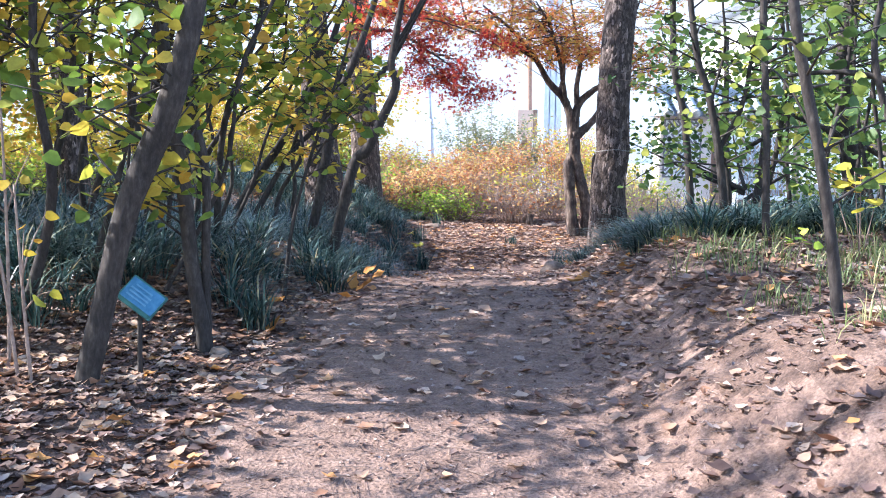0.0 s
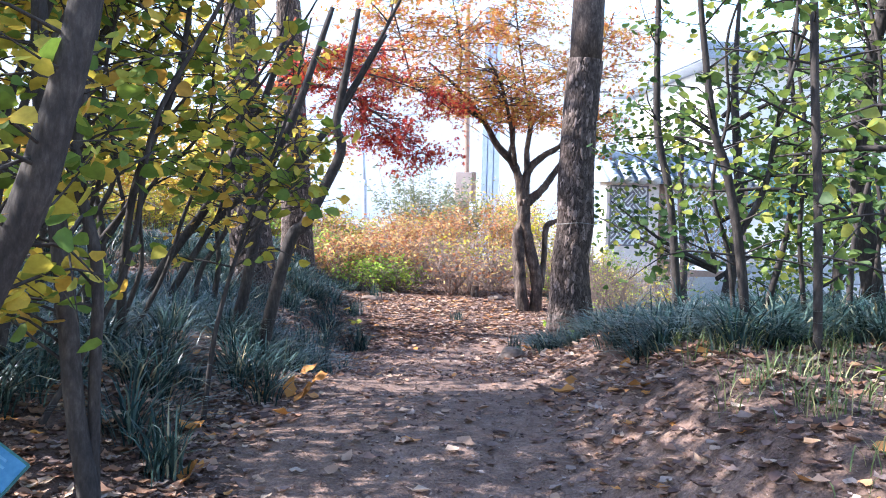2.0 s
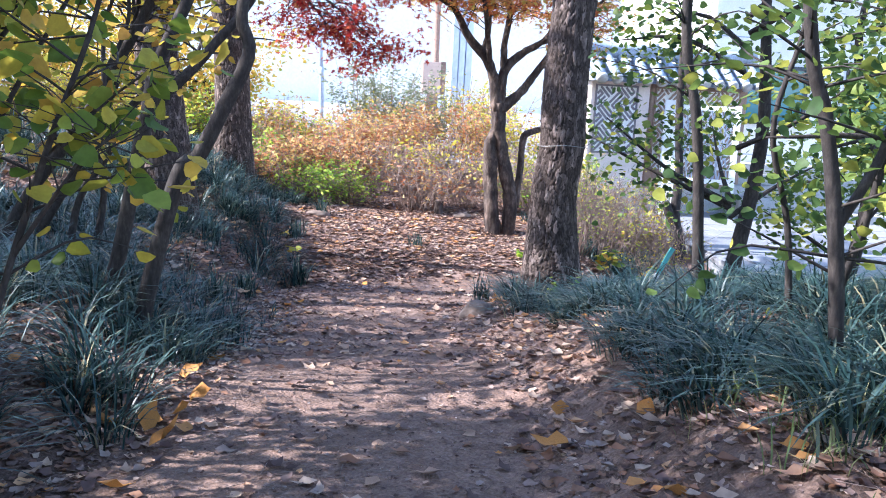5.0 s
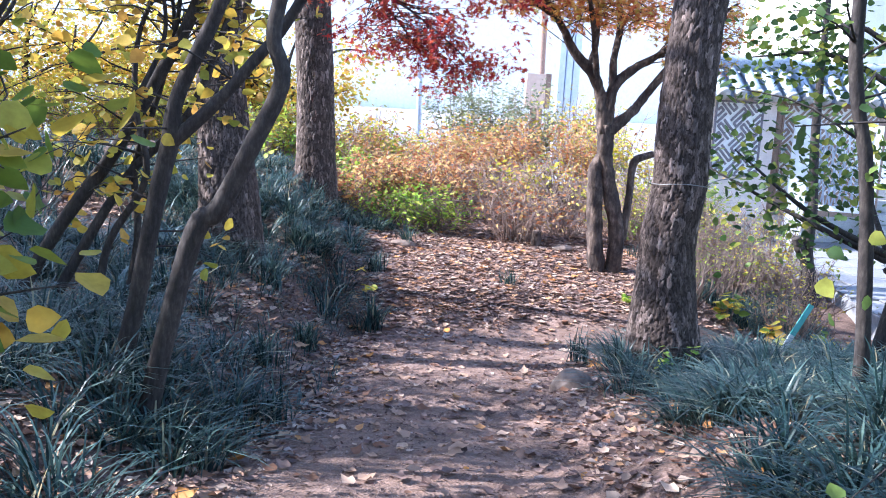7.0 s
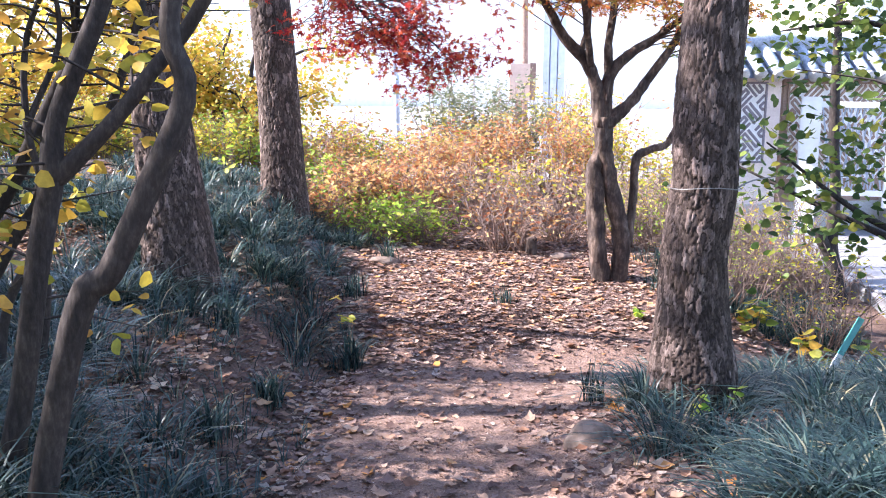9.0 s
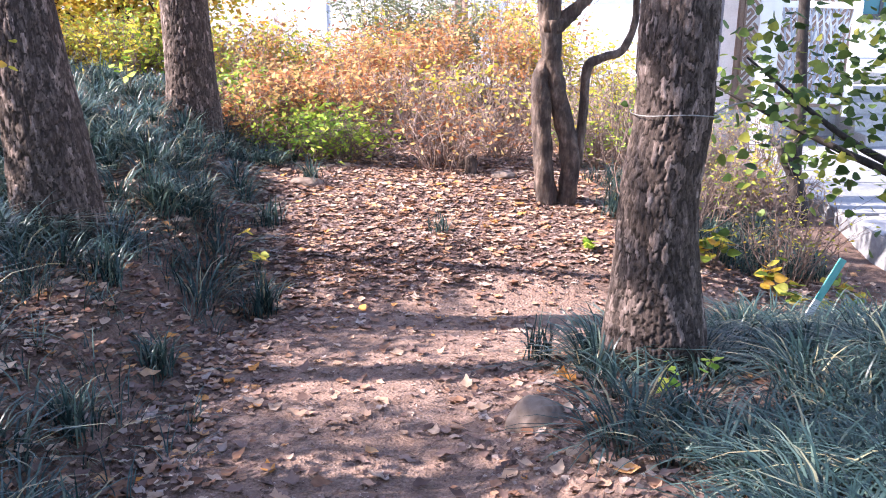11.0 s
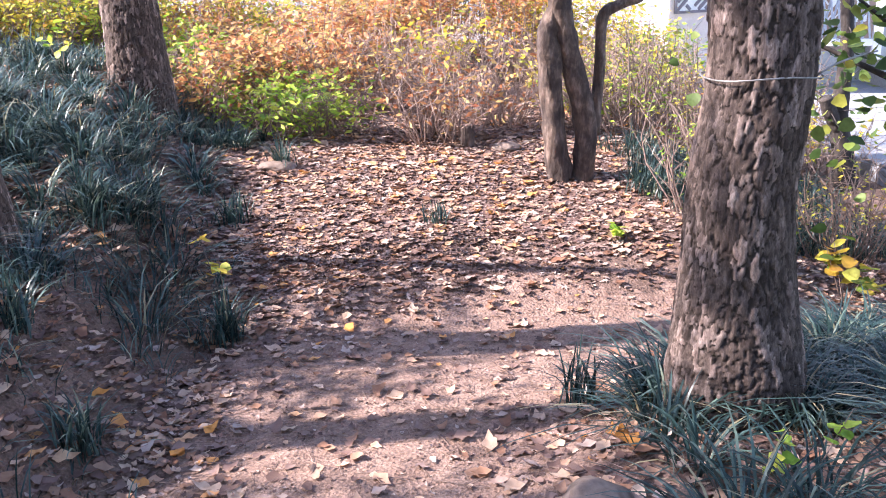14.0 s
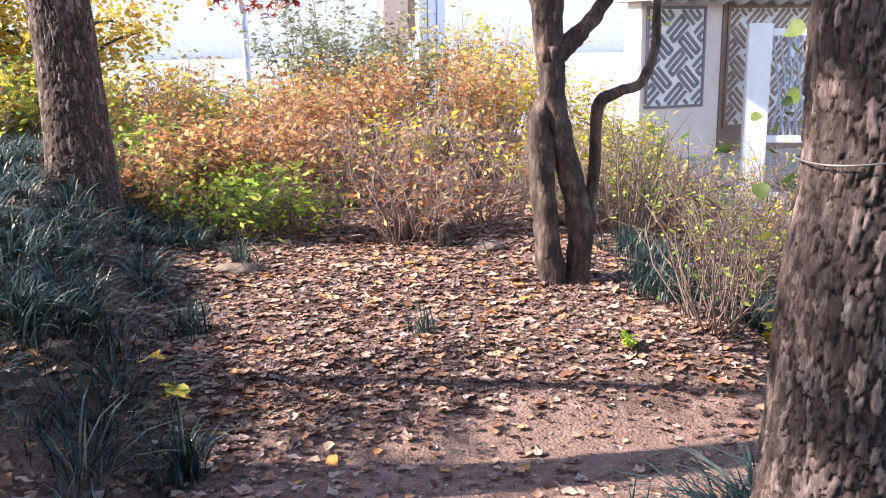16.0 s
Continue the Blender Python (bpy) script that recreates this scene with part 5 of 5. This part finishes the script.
def garden_wall(ax, ay, bx, by, z0, z1, panels, body, lat, label):
    L = math.hypot(bx - ax, by - ay)
    ang = math.degrees(math.atan2(by - ay, bx - ax))
    t = thing("garden_wall", ax, ay, z0, label, "wall")
    t.matrix_basis = pose(ax, ay, z0, 0, 0, ang)
    h = z1 - z0
    bm = bmesh.new()
    box(bm, 0, L, 0, 0.28, 0, h, 0.01)
    part("masonry", bm, body, t)
    bm = bmesh.new()
    box(bm, -0.03, L + 0.03, -0.03, 0.31, 0, 0.42, 0.015)
    part("stone_foot", bm, STONE, t)
    for x0, x1, p0, p1, back, bars in panels:
        bm = bmesh.new()
        box(bm, x0, x1, -0.006, 0.02, p0, p1)
        pn = part("panel", bm, back, t)
        bm = bmesh.new()
        lattice(bm, x1 - x0, p1 - p0, 0.034, 0.012, pose(x0, -0.006, p0))
        part("lattice_bricks", bm, bars, pn)
        for q in ((x0 - 0.03, x0, p0 - 0.03, p1 + 0.03), (x1, x1 + 0.03, p0 - 0.03, p1 + 0.03), (x0, x1, p0 - 0.03, p0), (x0, x1, p1, p1 + 0.03)):
            bm = bmesh.new()
            box(bm, q[0], q[1], -0.02, 0.02, q[2], q[3])
            part("border", bm, bars, pn)
    # tiled coping: sloping rows of round tiles with end caps on both sides, and a ridge
    n = max(3, int(L / 0.26))
    bm = bmesh.new()
    vs = [bm.verts.new(p) for p in ((-0.1, -0.24, h), (L + 0.1, -0.24, h), (L + 0.1, 0.14, h + 0.36), (-0.1, 0.14, h + 0.36), (-0.1, 0.52, h), (L + 0.1, 0.52, h))]
    for q in ((0, 1, 2, 3), (3, 2, 5, 4), (0, 3, 4), (1, 5, 2), (0, 4, 5, 1)):
        bm.faces.new([vs[i] for i in q])
    part("roof_bed", bm, ROOF_TILE, t)
    for i in range(n + 1):
        x = i * L / n
        v, f = tube([(x, -0.30, h + 0.06, 0.085), (x, -0.08, h + 0.25, 0.085), (x, 0.12, h + 0.42, 0.08)], 12, 8, 0.01, i)
        tile = link_mesh("cover_tile", v, f, ROOF_TILE, t)
        v, f = tube([(x, -0.305, h + 0.055, 0.094), (x, -0.345, h + 0.02, 0.09)], 14, 3)
        link_mesh("end_cap", v, f, STONE, tile, "pale round end cap")
    v, f = tube([(-0.14, 0.14, h + 0.52, 0.11), (L / 2, 0.14, h + 0.48, 0.11), (L + 0.14, 0.14, h + 0.54, 0.12)], 14, 20, 0.02)
    link_mesh("ridge", v, f, ROOF_TILE, t)
    return t


garden_wall(4.05, 18.15, 5.1, 18.4, -0.4, 1.74, [(0.1, 0.82, 1.02, 2.06, PLASTER, BRICK_DARK)], PINKISH, BRICK_DARK, "plastered garden wall with key-pattern panel and tiled coping")
garden_wall(5.17, 18.55, 7.0, 18.95, -0.4, 1.74, [(0.1, 1.7, 0.75, 2.07, PLASTER, BRICK_BROWN)], BRICK_BROWN, BRICK_BROWN, "brown brick garden wall with key-pattern panel and tiled coping")


def gate_leaf():
    x, y, z = 5.27, 18.1, -0.36
    t = thing("gate", x, y, z, "white-framed metal gate leaf with slanted bars, open", "gate")
    t.matrix_basis = pose(x, y, z, 0, 0, -16)
    for nm, q in (("post", (0, 0.26, 0, 0.12, 0, 1.86)), ("rail", (0.26, 1.1, 0.03, 0.09, 1.72, 1.8)), ("rail", (0.26, 1.1, 0.03, 0.09, 0.55, 0.63)), ("stile", (1.1, 1.2, 0.02, 0.1, 0.4, 1.82))):
        bm = bmesh.new()
        box(bm, *q, 0.008)
        part(nm, bm, WHITE_PAINT, t)
    for i in range(18):
        bm = bmesh.new()
        box(bm, -0.010, 0.010, -0.01, 0.01, -0.56, 0.56, 0, pose(0.36 + i * 0.039, 0.05 + 0.022 * (i % 2), 1.175, 0, 9 if i % 2 else -9, 0))
        part("bar", bm, GREY_METAL, t)


gate_leaf()


def building():
    t = thing("building", 6.7, 20.0, -0.4, "white plastered building with teal window and steps", "building")
    bm = bmesh.new()
    box(bm, 0.0, 9.0, 0, 6, 0, 4.6, 0.02)
    part("wall", bm, PLASTER, t)
    bm = bmesh.new()
    box(bm, -0.5, 9.5, -0.6, 6.6, 4.6, 4.95, 0.03)
    part("roof", bm, ROOF_TILE, t)
    for x0 in (0.38, 2.6, 4.8):
        w = new("window")
        w.parent = t
        for q, mat, nm in (((x0, x0 + 1.5, -0.05, 0.01, 1.55, 1.63), DARK_FRAME, "sill"), ((x0, x0 + 1.5, -0.04, 0.01, 2.55, 2.62), DARK_FRAME, "head"), ((x0, x0 + 0.07, -0.04, 0.01, 1.63, 2.55), DARK_FRAME, "jamb"),
                           ((x0 + 1.43, x0 + 1.5, -0.04, 0.01, 1.63, 2.55), DARK_FRAME, "jamb"), ((x0 + 0.72, x0 + 0.77, -0.03, 0.01, 1.63, 2.55), DARK_FRAME, "mullion"), ((x0 + 0.07, x0 + 0.72, -0.012, 0.005, 1.63, 2.55), GLASS, "pane"), ((x0 + 0.77, x0 + 1.43, -0.012, 0.005, 1.63, 2.55), GLASS, "pane")):
            bm = bmesh.new()
            box(bm, *q)
            part(nm, bm, mat, w)
    for i in range(5):
        bm = bmesh.new()
        box(bm, 0.1, 7, -0.3 - 0.34 * (5 - i), -0.004, 0.0 + 0.17 * i + 0.004, 0.17 * (i + 1), 0.012)
        part("tread", bm, STONE, t)
    for i in range(4):
        bm = bmesh.new()
        box(bm, 0.0, 9.0, -0.012, 0.0, 0.98 + i * 1.05, 1.0 + i * 1.05)
        part("band", bm, GREY_METAL, t)


building()
pave = slab("pavement", 4.72, 14, 13.0, 19.95, -0.7, -0.37, PAVING, "grey stone paving before the garden wall", "pavement")
g = np.random.default_rng(3)
for i in range(9):
    for j in range(7):
        bm = bmesh.new()
        x0, y0 = 4.74 + i * 0.62 + (0.31 if j % 2 else 0.0), 13.03 + j * 0.66
        box(bm, x0, x0 + 0.605, y0, y0 + 0.645, -0.365, -0.345 + g.uniform(-0.003, 0.003), 0.004)
        part("paving_stone", bm, PAVING, pave)
slab("plaza", -60, 60, 19.95, 260, -0.3, 0.16, PLAZA, "broad pale sunlit concrete yard", "plaza")
# Plain added block, hides the overbright sky low behind the yard.
slab("backdrop", -90, 90, 62, 74, -0.2, 13.0, PLASTER, "long pale backdrop added across the yard to dim the sky", "building")
slab("road", -200, 200, 262, 420, -0.3, 0.17, PAVING, "distant grey road across the pale yard", "road")


def poles():
    t = thing("lamp_pole", -0.27, 22.2, 0.0, "thin grey pole beyond the shrubs", "pole", "poles in the yard")
    v, f = tube([(0, 0, -0.05, 0.055), (-0.02, 0, 1.2, 0.052), (-0.04, 0, 1.75, 0.05)], 12, 8)
    link_mesh("lower_pole", v, f, GREY_METAL, t)
    v, f = tube([(-0.04, 0, 1.7, 0.036), (-0.14, 0, 3.2, 0.034), (-0.3, 0, 6.0, 0.03)], 12, 10)
    link_mesh("upper_pole", v, f, GREY_METAL, t)
    t = thing("brown_pole", 2.13, 24.0, 0.0, "slim brown pole in the yard", "pole", "poles in the yard")
    v, f = tube([(0, 0, -0.05, 0.07), (-0.02, 0, 2.0, 0.065), (-0.1, 0, 6.0, 0.06)], 12, 8)
    link_mesh("shaft", v, f, RUST_POLE, t)
    v, f = tube([(0, 0, 1.4, 0.10), (0, 0, 1.9, 0.10)], 12, 3)
    link_mesh("collar", v, f, RUST_POLE, t)
    t = thing("metal_shed", 2.48, 24.2, 0.0, "pale blue ribbed metal post box", "shed")
    for i in range(3):
        bm = bmesh.new()
        box(bm, i * 0.15, i * 0.15 + 0.135, 0, 0.4, -0.05, 6, 0.01)
        part("sheet", bm, BLUE_PIPE, t)
    t = thing("utility_box", 1.66, 22.0, 0.0, "salmon utility box on a post", "box")
    bm = bmesh.new()
    box(bm, 0, 0.36, 0, 0.3, 1.34, 1.97, 0.012)
    part("cabinet", bm, PINK_BOX, t)
    bm = bmesh.new()
    box(bm, 0.36, 0.46, 0.02, 0.28, 1.34, 1.98, 0.008)
    part("side", bm, RUST_POLE, t)
    bm = bmesh.new()
    box(bm, 0.12, 0.24, 0.08, 0.2, 0.0, 1.34, 0.01)
    part("leg", bm, RUST_POLE, t)


poles()
